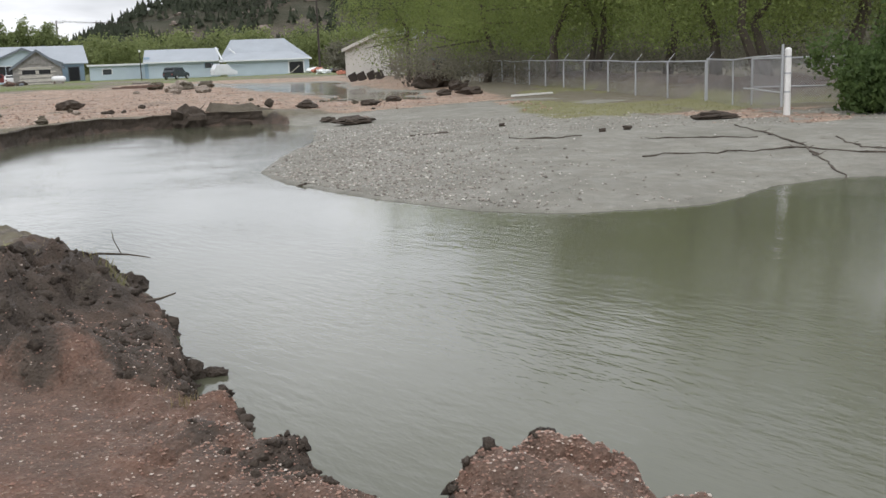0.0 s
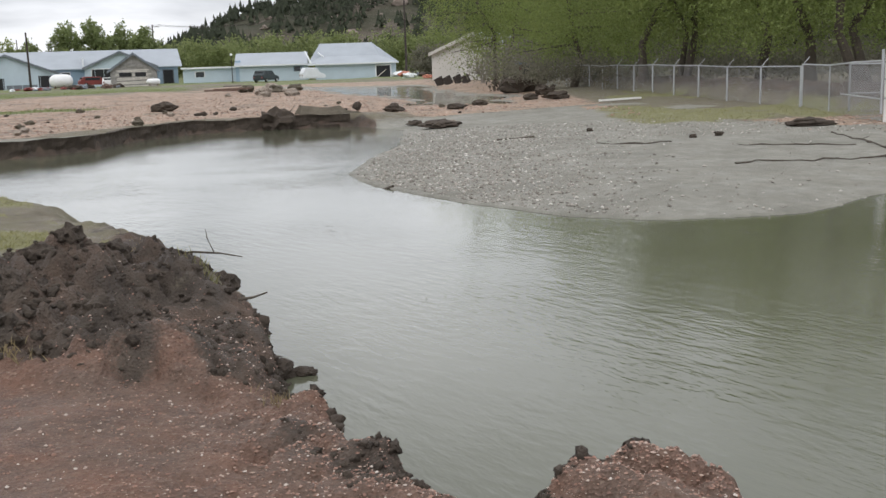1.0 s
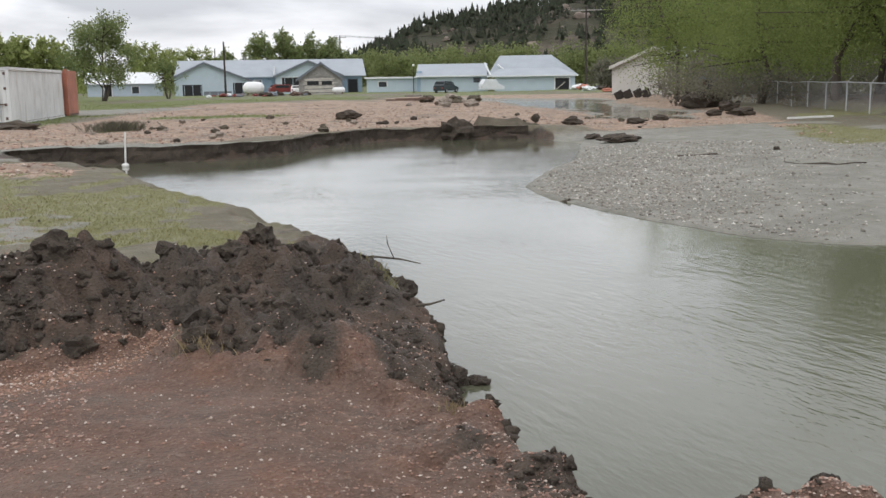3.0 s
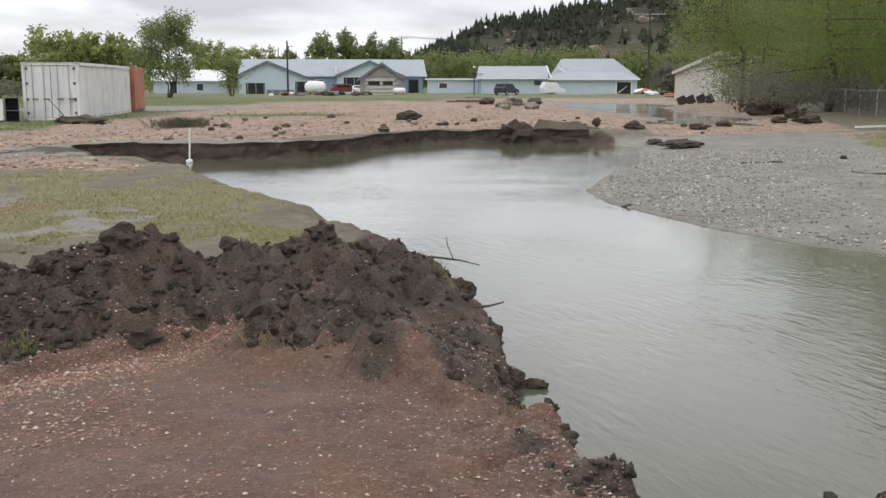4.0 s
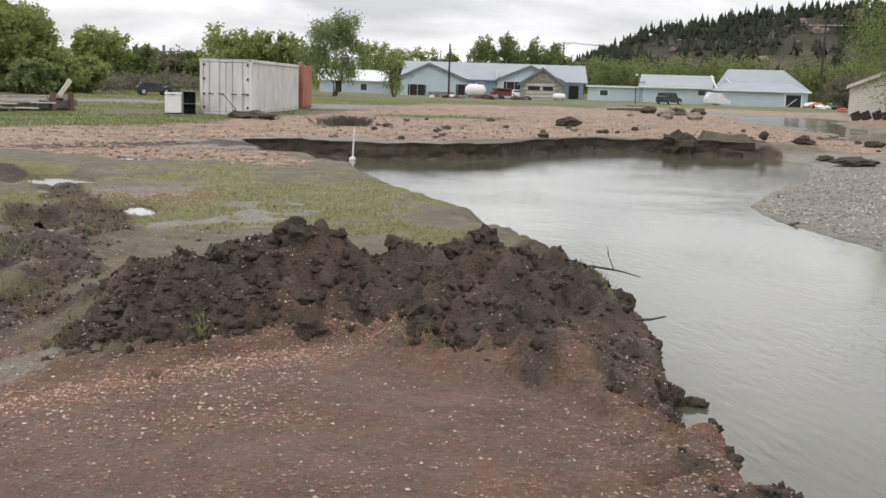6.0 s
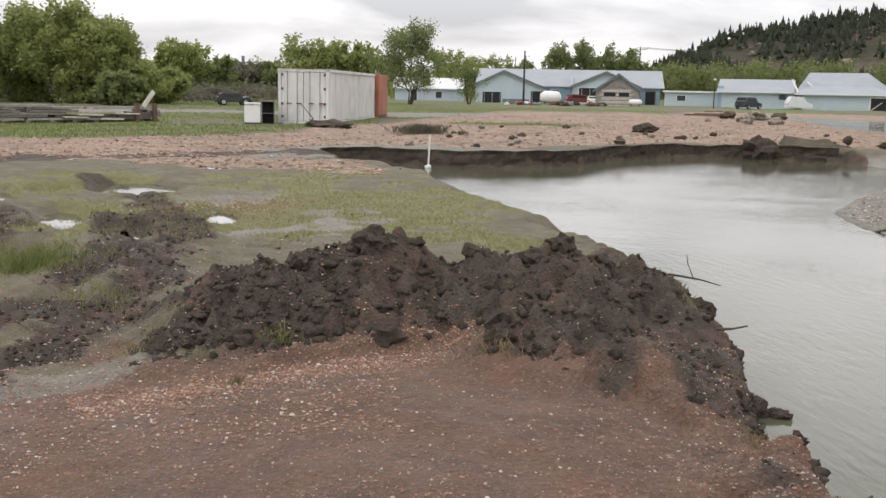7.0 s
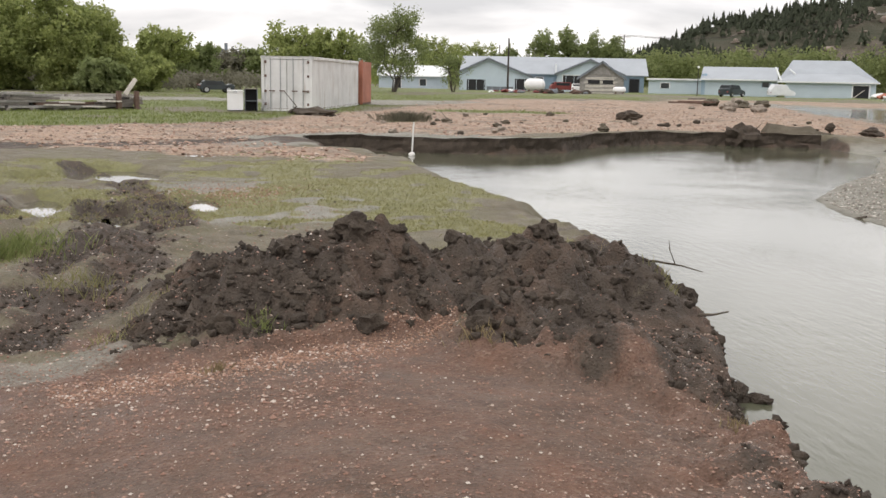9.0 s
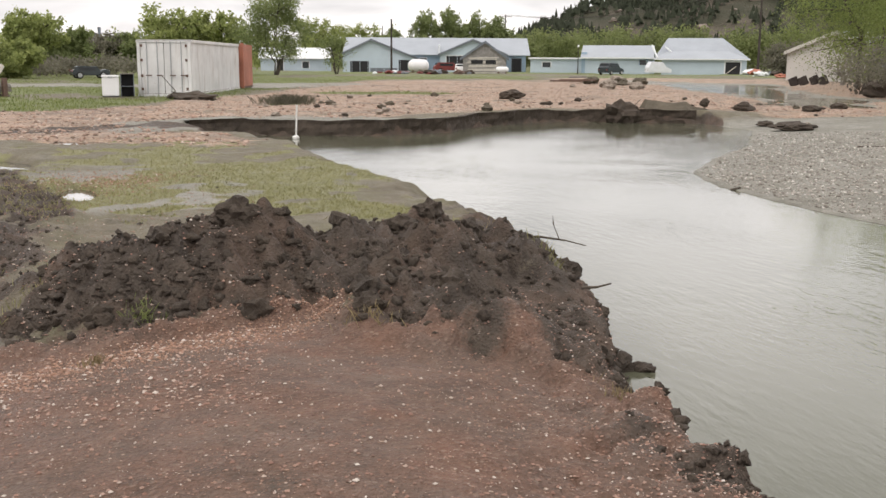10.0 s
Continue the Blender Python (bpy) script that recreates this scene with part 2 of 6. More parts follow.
M_WHITE = weathered_paint()
M_RUST = plain("rust_red_paint", (0.38, 0.15, 0.10), 0.7, 1.2, 0.35, 0.3)
M_RUSTDARK = plain("rusty_steel", (0.14, 0.09, 0.07), 0.8, 6, 0.4, 0.3)
M_ENAMEL = plain("white_enamel", (0.78, 0.78, 0.77), 0.35, 2, 0.05, 0.05)
M_GALV = plain("galvanised_steel", (0.42, 0.43, 0.44), 0.45, 6, 0.15, 0.1, 0.6)
M_WIRE = plain("chain_link_wire", (0.36, 0.36, 0.37), 0.5, 6, 0.15, 0.0, 0.5)
M_POST = plain("white_painted_post", (0.72, 0.71, 0.68), 0.55, 5, 0.12, 0.2)
M_POLE = plain("tarred_pole", (0.055, 0.045, 0.04), 0.85, 3, 0.3, 0.3)
M_TAN = plain("pale_tan_metal", (0.52, 0.50, 0.46), 0.6, 0.5, 0.10, 0.1)
M_CARDARK = plain("dark_car_paint", (0.035, 0.045, 0.05), 0.25, 2, 0.2, 0.0, spec=0.6)
M_CARWHITE = plain("white_car_cover", (0.66, 0.68, 0.70), 0.6, 2, 0.1, 0.2)
M_CARRED = plain("faded_red_paint", (0.20, 0.045, 0.04), 0.5, 2, 0.3, 0.1)
M_TYRE = plain("tyre_rubber", (0.02, 0.02, 0.02), 0.9, 8, 0.3, 0.2)
M_BANK = plain("brown_earth_bank", (0.10, 0.068, 0.05), 0.9, 1.0, 0.45, 0.8, fine=9, dist=0.08)
M_ROCKHILL = plain("hill_rock", (0.22, 0.18, 0.15), 0.9, 0.06, 0.4, 0.5, fine=0.5, dist=1.0)
M_SLAB = plain("muddy_slab", (0.10, 0.085, 0.062), 0.85, 2, 0.35, 0.6, fine=20, dist=0.02)
M_BRICKRED = plain("red_chip", (0.36, 0.13, 0.08), 0.8, 8, 0.3, 0.3)


# ---- ground shape ----
WATER = -0.35
FAR_SHORE = [(-15.0, 20.6), (-16.4, 21.6), (-15.8, 23.1), (-14.4, 23.6), (-12.5, 24.6), (-11.4, 26.6), (-11.6, 29.5), (-10.6, 32.8), (-8.7, 33.8), (-5.7, 34.6)]
BAR_SHORE = [(-3.7, 31.7), (-3.4, 28.7), (-3.1, 25.6), (-3.3, 22.1), (-3.25, 18.9), (-2.4, 16.9), (-1.3, 15.3), (-0.5, 14.3), (0.6, 13.2), (1.6, 12.8), (2.7, 12.8), (3.5, 13.05), (4.2, 13.7), (4.9, 14.6), (5.9, 15.2), (7.5, 15.4), (12, 16.5), (18, 18)]
RIGHT_SHORE = [(23, 12), (19, 5), (12, 2.4), (5, 2.6), (2.6, 3.2)]
NEAR_SHORE = [(1.75, 3.55), (1.41, 3.70), (1.19, 3.78), (1.02, 3.86), (0.97, 4.02), (0.89, 4.06), (0.83, 4.27), (0.65, 4.40), (0.52, 4.47), (0.36, 4.27), (0.18, 4.20), (0.03, 3.94), (-0.06, 3.74), (-0.18, 3.70), (-0.30, 3.90), (-0.40, 4.06), (-0.68, 4.45), (-0.84, 4.74), (-1.04, 5.06), (-1.30, 5.52), (-1.36, 5.88), (-1.42, 6.24), (-1.60, 6.68), (-1.79, 7.08), (-2.02, 7.52), (-2.26, 7.40), (-2.36, 8.00), (-2.47, 8.34), (-3.0, 8.92), (-3.38, 9.5), (-3.64, 10.02), (-4.25, 11.1), (-5.14, 12.2)]
MEADOW_SHORE = [(-5.9, 13.3), (-7.3, 14.7), (-9.0, 16.2), (-10.8, 18.2), (-11.7, 19.1), (-12.6, 19.7), (-13.8, 20.2)]
BACK_POOL = [(-23, 99), (-10, 90), (-6.0, 66), (-2.0, 58), (-1.2, 46), (-4.2, 47), (-7.5, 60), (-13, 74)]
PUDDLES = [(-9.45, 10.0, 0.17, 0.6), (-13.3, 12.0, 0.55, 0.9), (-9.50, 8.2, 0.13, 0.6), (-9.2, 8.35, 0.13, 0.5), (-10.8, 8.55, 0.24, 0.8), (-13.7, 9.65, 0.32, 0.9), (-12.7, 8.6, 0.26, 0.7), (-13.8, 10.75, 0.22, 0.4), (-15.4, 16.2, 0.6, 0.6), (-9.05, 6.6, 0.35, 0.2)]
RUTS = [[(-5.42, 3.50), (-5.68, 4.31), (-6.12, 5.29), (-7.12, 6.67), (-8.19, 8.04), (-9.65, 9.30), (-11.85, 10.88), (-14.39, 12.26)],
        [(-6.20, 3.30), (-6.54, 4.27), (-6.62, 4.90), (-7.34, 6.12), (-8.56, 7.73), (-10.1, 8.9)],
        [(-8.56, 5.48), (-9.60, 6.60), (-10.6, 7.6), (-12.97, 8.95), (-15.00, 9.76)]]


def hashed(ix, iy, seed):
    """A random number from 0 to 1 for each lattice point."""
    h = (ix.astype(np.int64) * 374761393 + iy.astype(np.int64) * 668265263 + seed * 974634777) & 0xFFFFFFFF
    h = ((h ^ (h >> 13)) * 1274126177) & 0xFFFFFFFF
    return ((h ^ (h >> 16)) & 0xFFFF) / 65535.0


def lattice(x, y, seed):
    ix, iy = np.floor(x), np.floor(y)
    fx, fy = x - ix, y - iy
    fx, fy = fx * fx * (3 - 2 * fx), fy * fy * (3 - 2 * fy)
    a, b = hashed(ix, iy, seed), hashed(ix + 1, iy, seed)
    c, d = hashed(ix, iy + 1, seed), hashed(ix + 1, iy + 1, seed)
    return (a + (b - a) * fx) * (1 - fy) + (c + (d - c) * fx) * fy - 0.5


def fbm(x, y, size, octaves=4, seed=1, gain=0.5):
    """Layered noise of about -0.5 to 0.5 whose largest lumps are size metres."""
    total, amp, f = 0.0 * x, 1.0, 1.0 / size
    for k in range(octaves):
        c, s = math.cos(k * 1.1), math.sin(k * 1.1)
        total = total + amp * lattice((x * c - y * s) * f + 17.3 * k, (x * s + y * c) * f - 9.1 * k, seed + k)
        amp, f = amp * gain, f * 2.03
    return total


def clods(x, y, size, seed):
    """Rounded lumps of about size metres, packed side by side: 0 between them, 1 on top."""
    u, v = x / size, y / size
    iu, iv = np.floor(u), np.floor(v)
    best = np.full(x.shape, 9.0)
    for a in (-1, 0, 1):
        for b in (-1, 0, 1):
            k = 0.55 + 0.75 * hashed(iu + a, iv + b, seed + 7)
            d = np.hypot(iu + a + hashed(iu + a, iv + b, seed) - u, iv + b + hashed(iu + a, iv + b, seed + 3) - v) / k
            best = np.minimum(best, d)
    return np.sqrt(np.clip(1 - best ** 2, 0, 1))


def step(a, b, v):
    u = np.clip((v - a) / (b - a), 0, 1)
    return u * u * (3 - 2 * u)


def blob(x, y, cx, cy, rx, ry=None, turn=0.0):
    """One at the centre, fading to nought at the rim of an oval."""
    c, s = math.cos(radians(turn)), math.sin(radians(turn))
    u, v = (x - cx) * c + (y - cy) * s, -(x - cx) * s + (y - cy) * c
    return 1 - step(0, 1, np.sqrt((u / rx) ** 2 + (v / (ry or rx)) ** 2))


def line_distance(x, y, pts, closed=False):
    """The distance to a line through pts, and the place of the nearest point along it (0 to the number of points)."""
    best, where = np.full(x.shape, 1e9), np.zeros(x.shape)
    n = len(pts)
    for i in range(n if closed else n - 1):
        (ax, ay), (bx, by) = pts[i][:2], pts[(i + 1) % n][:2]
        dx, dy = bx - ax, by - ay
        t = np.clip(((x - ax) * dx + (y - ay) * dy) / (dx * dx + dy * dy), 0, 1)
        d = np.hypot(x - ax - t * dx, y - ay - t * dy)
        near = d < best
        best, where = np.where(near, d, best), np.where(near, i + t, where)
    return best, where


def inside(x, y, pts):
    odd = np.zeros(x.shape, bool)
    for (ax, ay), (bx, by) in zip(pts, pts[1:] + pts[:1]):
        if ay != by:
            odd ^= ((ay > y) != (by > y)) & (x < (bx - ax) * (y - ay) / (by - ay) + ax)
    return odd


POND = FAR_SHORE + BAR_SHORE + RIGHT_SHORE + NEAR_SHORE + MEADOW_SHORE
N_FAR, N_BAR, N_RIGHT, N_NEAR = len(FAR_SHORE), len(BAR_SHORE), len(RIGHT_SHORE), len(NEAR_SHORE)
RIDGE = [(-4.72, 5.35, 0.20), (-4.25, 5.95, 0.32), (-3.85, 6.4, 0.30), (-3.4, 7.05, 0.42), (-3.3, 7.65, 0.24)]


def terrain(x, y):
    """The height of the ground and the cover (a dict of weights) at arrays of places."""
    r = np.hypot(x, y)
    d, where = line_distance(x, y, POND, True)
    wet = inside(x, y, POND)
    wob = fbm(x, y, 0.9, 4, 5) * 0.34 + fbm(x, y, 0.25, 3, 55) * 0.10
    s = np.where(wet, -d, d)
    i0, i1, i2, i3 = N_FAR, N_FAR + N_BAR, N_FAR + N_BAR + N_RIGHT, N_FAR + N_BAR + N_RIGHT + N_NEAR
    on_bar = step(i0 - 1, i0 - 0.3, where) * (1 - step(i1 - 0.8, i1 + 0.5, where))
    on_meadow = step(i3 - 2.0, i3 - 0.5, where)
    on_far = (where < i0 - 0.6) * 1.0
    on_near = (1 - on_bar) * (1 - on_meadow) * (1 - on_far)
    s = s + wob * (1 - 0.75 * on_bar) * (1 - 0.75 * on_far) * (1 - 0.62 * on_near)
    # dry land
    land = 0.10 * fbm(x, y, 9, 3, 2) + 0.04 * fbm(x, y, 1.4, 4, 3) * np.clip(r / 8, 0.5, 2)
    land = land + 0.17 * blob(x, y, -1.6, 3.2, 3.6, 3.2) - 0.08 * blob(x, y, -5.4, 4.2, 2.6, 2.2) - 0.04 * blob(x, y, -9, 10, 7, 8)
    land = land + 0.02 * blob(x, y, 0.75, 4.2, 1.5)
    track = 0.0 * x
    for line in RUTS:
        dr, _ = line_distance(x, y, line)
        dr = dr + 0.3 * fbm(x, y, 0.35, 3, 9)
        track = np.maximum(track, step(0.55, 0.12, dr))
        land = land + 0.035 * step(0.55, 0.34, dr) * step(0.14, 0.32, dr) - 0.035 * step(0.28, 0.05, dr)
    churn = step(0.05, 0.5, blob(x, y, -9.5, 7.6, 6.0, 4.2, -40))
    land = land + 0.025 * churn * (np.abs(fbm(x, y, 0.35, 5, 14, 0.65)) * 2 - 0.3) + np.where(r < 18, 0.022 * churn * clods(x, y, 0.16, 241) * step(-0.05, 0.2, fbm(x, y, 0.8, 2, 16)), 0) + 0.06 * track * fbm(x, y, 0.2, 4, 15, 0.65) + 0.025 * track * np.where(r < 18, clods(x, y, 0.2, 231), 0)
    for px, py, pa, pb in PUDDLES:
        flat = step(0.25, 0.6, blob(x, y, px, py, pa * 2.6, pb * 2.6, math.degrees(math.atan2(-px, py))))
        brim = step(0.02, 0.5, blob(x, y, px, py, pa * 4.2, pb * 4.2, math.degrees(math.atan2(-px, py))))
        mud_lumps = fbm(x, y, 0.30, 4, 17)
        land = land + (np.maximum(land, -0.088 + 0.03 * mud_lumps) - land) * brim
        land = land * (1 - flat) + flat * (-0.135 + 0.12 * mud_lumps)
    # the heap of thrown-up clay
    dm, wm = line_distance(x, y, RIDGE)
    crest = np.interp(wm, range(len(RIDGE)), [p[2] for p in RIDGE])
    front = (x - -4.2) * 0.80 + (y - 5.9) * -0.60
    reach = 1.05 + 0.45 * step(-0.3, 0.5, front)
    heap = np.clip(1 - step(-0.1, 1, (dm + 0.35 * fbm(x, y, 0.6, 3, 21)) / reach), 0, 1)
    spread = 0.55 * blob(x, y, -2.75, 5.8, 1.4, 0.95, -35) + 0.25 * fbm(x, y, 0.5, 3, 23) * blob(x, y, -2.75, 5.7, 1.6, 1.1, -35)
    heap = np.maximum(heap, np.clip(spread, 0, 1)) * (1 - 0.9 * step(0.1, 0.5, blob(x, y, -3.72, 4.5, 1.45, 0.42, 62)))
    lumps = np.abs(fbm(x, y, 0.5, 4, 31, 0.6)) * 1.3 + 0.6 * np.abs(fbm(x, y, 0.13, 3, 41))
    heap_h = crest * heap + 0.22 * np.minimum(1, heap * 2.2) * (lumps - 0.2)
    heap_h = heap_h + 0.06 * blob(x, y, -4.22, 5.93, 0.4) + 0.06 * blob(x, y, -3.72, 6.6, 0.2)
    grit = fbm(x, y, 0.09, 2, 45) * step(14, 8, r)
    land = land + 0.012 * grit
    lumpy = 0.10 * clods(x + 0.09 * grit, y + 0.09 * fbm(x, y, 0.12, 2, 48), 0.27, 201) * step(-0.1, 0.25, fbm(x, y, 0.9, 2, 47)) + 0.055 * clods(x + 0.05 * grit, y - 0.05 * grit, 0.13, 211) + 0.026 * clods(x, y, 0.06, 221) + 0.02 * grit
    near_by = r < 14
    lumpy = np.where(near_by, lumpy - 0.05, 0.0)
    heap_h = heap_h + 1.5 * np.minimum(1, heap * 2.4) * lumpy
    rough_edge = step(1.5, 0.15, s) * on_near
    land = land + np.maximum(heap_h, 0) + 0.09 * rough_edge * (np.abs(fbm(x, y, 0.45, 3, 61)) * 2 - 0.4) + 1.15 * rough_edge * lumpy - (0.10 * step(0.30, 0.0, s) + 0.12 * step(1.8, 0.3, s)) * on_near
    bar = WATER + 0.30 * (1 - np.exp(-np.maximum(s, 0) / 4.0)) + 0.05 * fbm(x, y, 3, 3, 71) * step(0.3, 3, s) + 0.02
    bar = bar + (land - bar) * step(10, 17, s)
    width = 0.12 + 0.10 * on_far + 0.55 * on_meadow
    land = land + on_far * 0.06 * step(2.5, 0.2, s)
    bank = WATER - 0.02 + (land - WATER + 0.02) * step(0, 1, s / width)
    h = np.where(s > 0, bank * (1 - on_bar) + bar * on_bar, WATER - 0.02 - np.minimum(0.7, -s * 0.5))
    # the pool that stands farther off, and the fall towards it
    d2, _ = line_distance(x, y, BACK_POOL, True)
    s2 = np.where(inside(x, y, BACK_POOL), -d2, d2) + fbm(x, y, 5, 3, 81) * 2.0
    h = h - 0.16 * step(4, 0, s2) - 0.10 * step(0.3, -1.0, s2)
    # land that swells behind the container and in the fields
    h = h + 0.15 * fbm(x, y, 60, 3, 91) * step(60, 140, r)
    d3, _ = line_distance(x, y, [(14.5, 29.5), (11.0, 32.5), (9.7, 38), (8.3, 46), (6.2, 58), (3.9, 71)])
    earth = step(1.9, 0.9, d3 + 0.7 * fbm(x, y, 2.5, 3, 151))
    h = h + 0.66 * earth * (0.85 + 0.5 * fbm(x, y, 1.2, 3, 152))
    dry = s > 0
    near_n, mid_n, far_n = fbm(x, y, 0.5, 4, 101), fbm(x, y, 3.0, 4, 111), fbm(x, y, 14, 4, 121)
    cover = {}
    pad = np.maximum(blob(x, y, -2.0, 3.4, 6.0, 5.4, 15) * 2.2, 0) + 0.9 * near_n
    pad = np.maximum(pad, 1.5 * blob(x, y, 0.7, 4.2, 1.3) + 0.3)* (r < 9) - 1.1 * step(-3.9, -5.4, x + 0.2 * y)
    streak = blob(x, y, -3.72, 4.55, 1.35, 0.34, 62) * 2.0 + 0.7 * blob(x, y, -9.3, 11.0, 0.8, 1.1)
    cover["gravel"] = np.clip(np.maximum(pad * (1 - on_bar) - 1.6 * heap, streak + near_n * 0.7), 0, 1)
    cover["dark"] = np.clip(np.maximum(heap * 2.6 + near_n * 0.8 - 0.15 - 2.4 * streak, 0) + track * (0.80 + 0.7 * near_n) + 0.10 * churn * np.clip(0.2 + 2.0 * mid_n, 0, 1), 0, 1)
    cover["dark"] = np.maximum(cover["dark"], earth * (0.75 + 0.5 * mid_n))
    slope_dark = blob(x, y, -2.0, 6.4, 1.4, 1.6) * 1.5 + 0.9 * near_n - 0.1
    cover["dark"] = np.maximum(cover["dark"], np.clip(slope_dark, 0, 0.9) * (1 - on_bar))
    low_band = np.clip(1.3 * blob(x, y, -3.5, 4.05, 1.3, 0.34, 58) + 0.9 * near_n - 0.25, 0, 0.32)
    point_top = 1.7 * blob(x, y, 0.72, 4.38, 0.5, 0.22, -15) + 0.8 * near_n - 0.1
    far_lip = step(1.0, 0.3, line_distance(x, y, [(-19.5, 14.2), (-18.9, 16.5), (-18.3, 19.2), (-16.9, 20.6), (-15.4, 20.8)])[0] + 0.9 * near_n + 0.8 * mid_n)
    cover["dark"] = np.maximum(cover["dark"], np.clip(np.maximum.reduce([low_band, point_top, far_lip]), 0, 0.9))
    edge_dark = step(0.9, 0.1, s) * on_near * np.clip(0.62 + 1.5 * near_n, 0, 1)
    wall_dark = on_far * step(width * 1.8, 0.0, s)
    cover["dark"] = np.maximum(cover["dark"], np.maximum(edge_dark, wall_dark))
    cover["silt"] = np.clip(np.where(dry, on_bar * step(10.0, 8.0, s + 4 * mid_n), 1), 0, 1)
    shelf = on_far * step(3.6, 1.2, s + 1.5 * mid_n) * (y < 27)
    cover["silt"] = np.maximum(cover["silt"], shelf * 0.8)
    cover["silt"] = np.maximum(cover["silt"], 0.75 * np.clip(blob(x, y, -8.5, 11.5, 7.5, 5.5) * 1.3 + 1.3 * mid_n - 0.2, 0, 1) * (1 - on_bar))
    cover["silt"] = np.maximum(cover["silt"], 0.55 * np.clip(1.6 * blob(x, y, -4.95, 3.75, 1.5, 0.55, 70) + 0.5 * near_n, 0, 1))
    cover["silt"] = np.maximum(cover["silt"], step(2.5, 0, s2) * 0.9)
    # a broad apron of shale chips beyond the pond
    shale = np.where(on_bar > 0.5, step(8.0, 10.0, s + 4 * mid_n), step(0.4, 2.5, s + 1.0 * mid_n))
    back = 0.50 * np.abs(x) + 0.87 * y
    apron = step(20.5, 22.5, back + 3 * mid_n + 1.2 * near_n) * (1 - step(29, 37, back + 6 * far_n) * step(-24, -28, x + 0.32 * np.maximum(y - 30, 0) + 4 * far_n)) * (1 - step(84, 112, back + 22 * far_n))
    cover["shale"] = np.clip(shale * apron * (1.05 + 0.9 * mid_n), 0, 1) * (1 - step(26.5, 29, y + 2 * mid_n) * step(1.5, 3.5, x + 0.1 * (y - 45)))
    verge = step(2.5, 4.0, x - 0.02 * y + 2 * far_n) * step(26.5, 28.5, y + 3 * mid_n) * step(62, 48, y)
    field = step(29, 35, back + 6 * far_n) * step(-23, -27.5, x + 0.32 * np.maximum(y - 30, 0) + 4 * far_n) + step(88, 110, back + 20 * far_n)
    meadow = blob(x, y, -8.2, 13.6, 5.6, 3.6, -48) * 2.0 + blob(x, y, -13.5, 15.5, 4.0, 1.8, -30) * 1.0 + blob(x, y, -5.6, 9.8, 3.2, 2.6, -45) * 2.1
    patch = blob(x, y, -24, 47, 9, 4.5, 10) * 1.2 + blob(x, y, -20.9, 33.5, 1.8, 1.4)
    meadow = (meadow > 0.02) * (meadow - 0.70 + 2.2 * mid_n + 1.8 * near_n) * (1 - on_bar) * step(0.0, 0.22, s)
    grass = np.maximum.reduce([meadow, verge * (0.55 + 1.5 * mid_n + 0.5 * near_n), np.minimum(field, 1) * (0.85 + 1.3 * far_n + 0.5 * mid_n), (patch + 0.8 * mid_n - 0.35) * (patch > 0.02)])
    grass = np.maximum(grass, (1.1 * blob(x, y, -12, 11, 9, 7) + 1.8 * mid_n + 1.6 * near_n - 0.50) * (1 - on_bar) * step(0.02, 0.2, blob(x, y, -12, 11, 9, 7)))
    grass = grass + 1.2 * blob(x, y, -8.1, 5.95, 0.9, 0.5, 20)
    lane = step(61, 64, r + 2 * mid_n) * step(76, 71, r + 2 * mid_n) * step(-30, -36, x)
    cover["silt"] = np.maximum(cover["silt"], lane)
    cover["grass"] = np.clip(grass, 0, 1) * (s2 > 1.5) * dry * (1 - lane)
    cover["grass"] = cover["grass"] * (1 - np.clip(heap * 3, 0, 1)) * (1 - earth)
    cover["grass"] = np.where((x < -2) & (r > 26), 0, cover["grass"])
    cover["field"] = np.where((x < -2) & (r > 26), np.clip(grass, 0, 1) * (s2 > 1.5) * (1 - lane), 0)
    cover["shale"] = cover["shale"] * (1 - cover["field"])
    cover["shore"] = s
    cover["heap"] = heap
    return h, cover


def mesh_of(name, verts, faces, material, smooth=False):
    me = bpy.data.meshes.new(name)
    me.from_pydata(verts if isinstance(verts, list) else verts.tolist(), [], faces if isinstance(faces, list) else faces.tolist())
    me.materials.append(material)
    if smooth:
        me.shade_smooth()
    return me


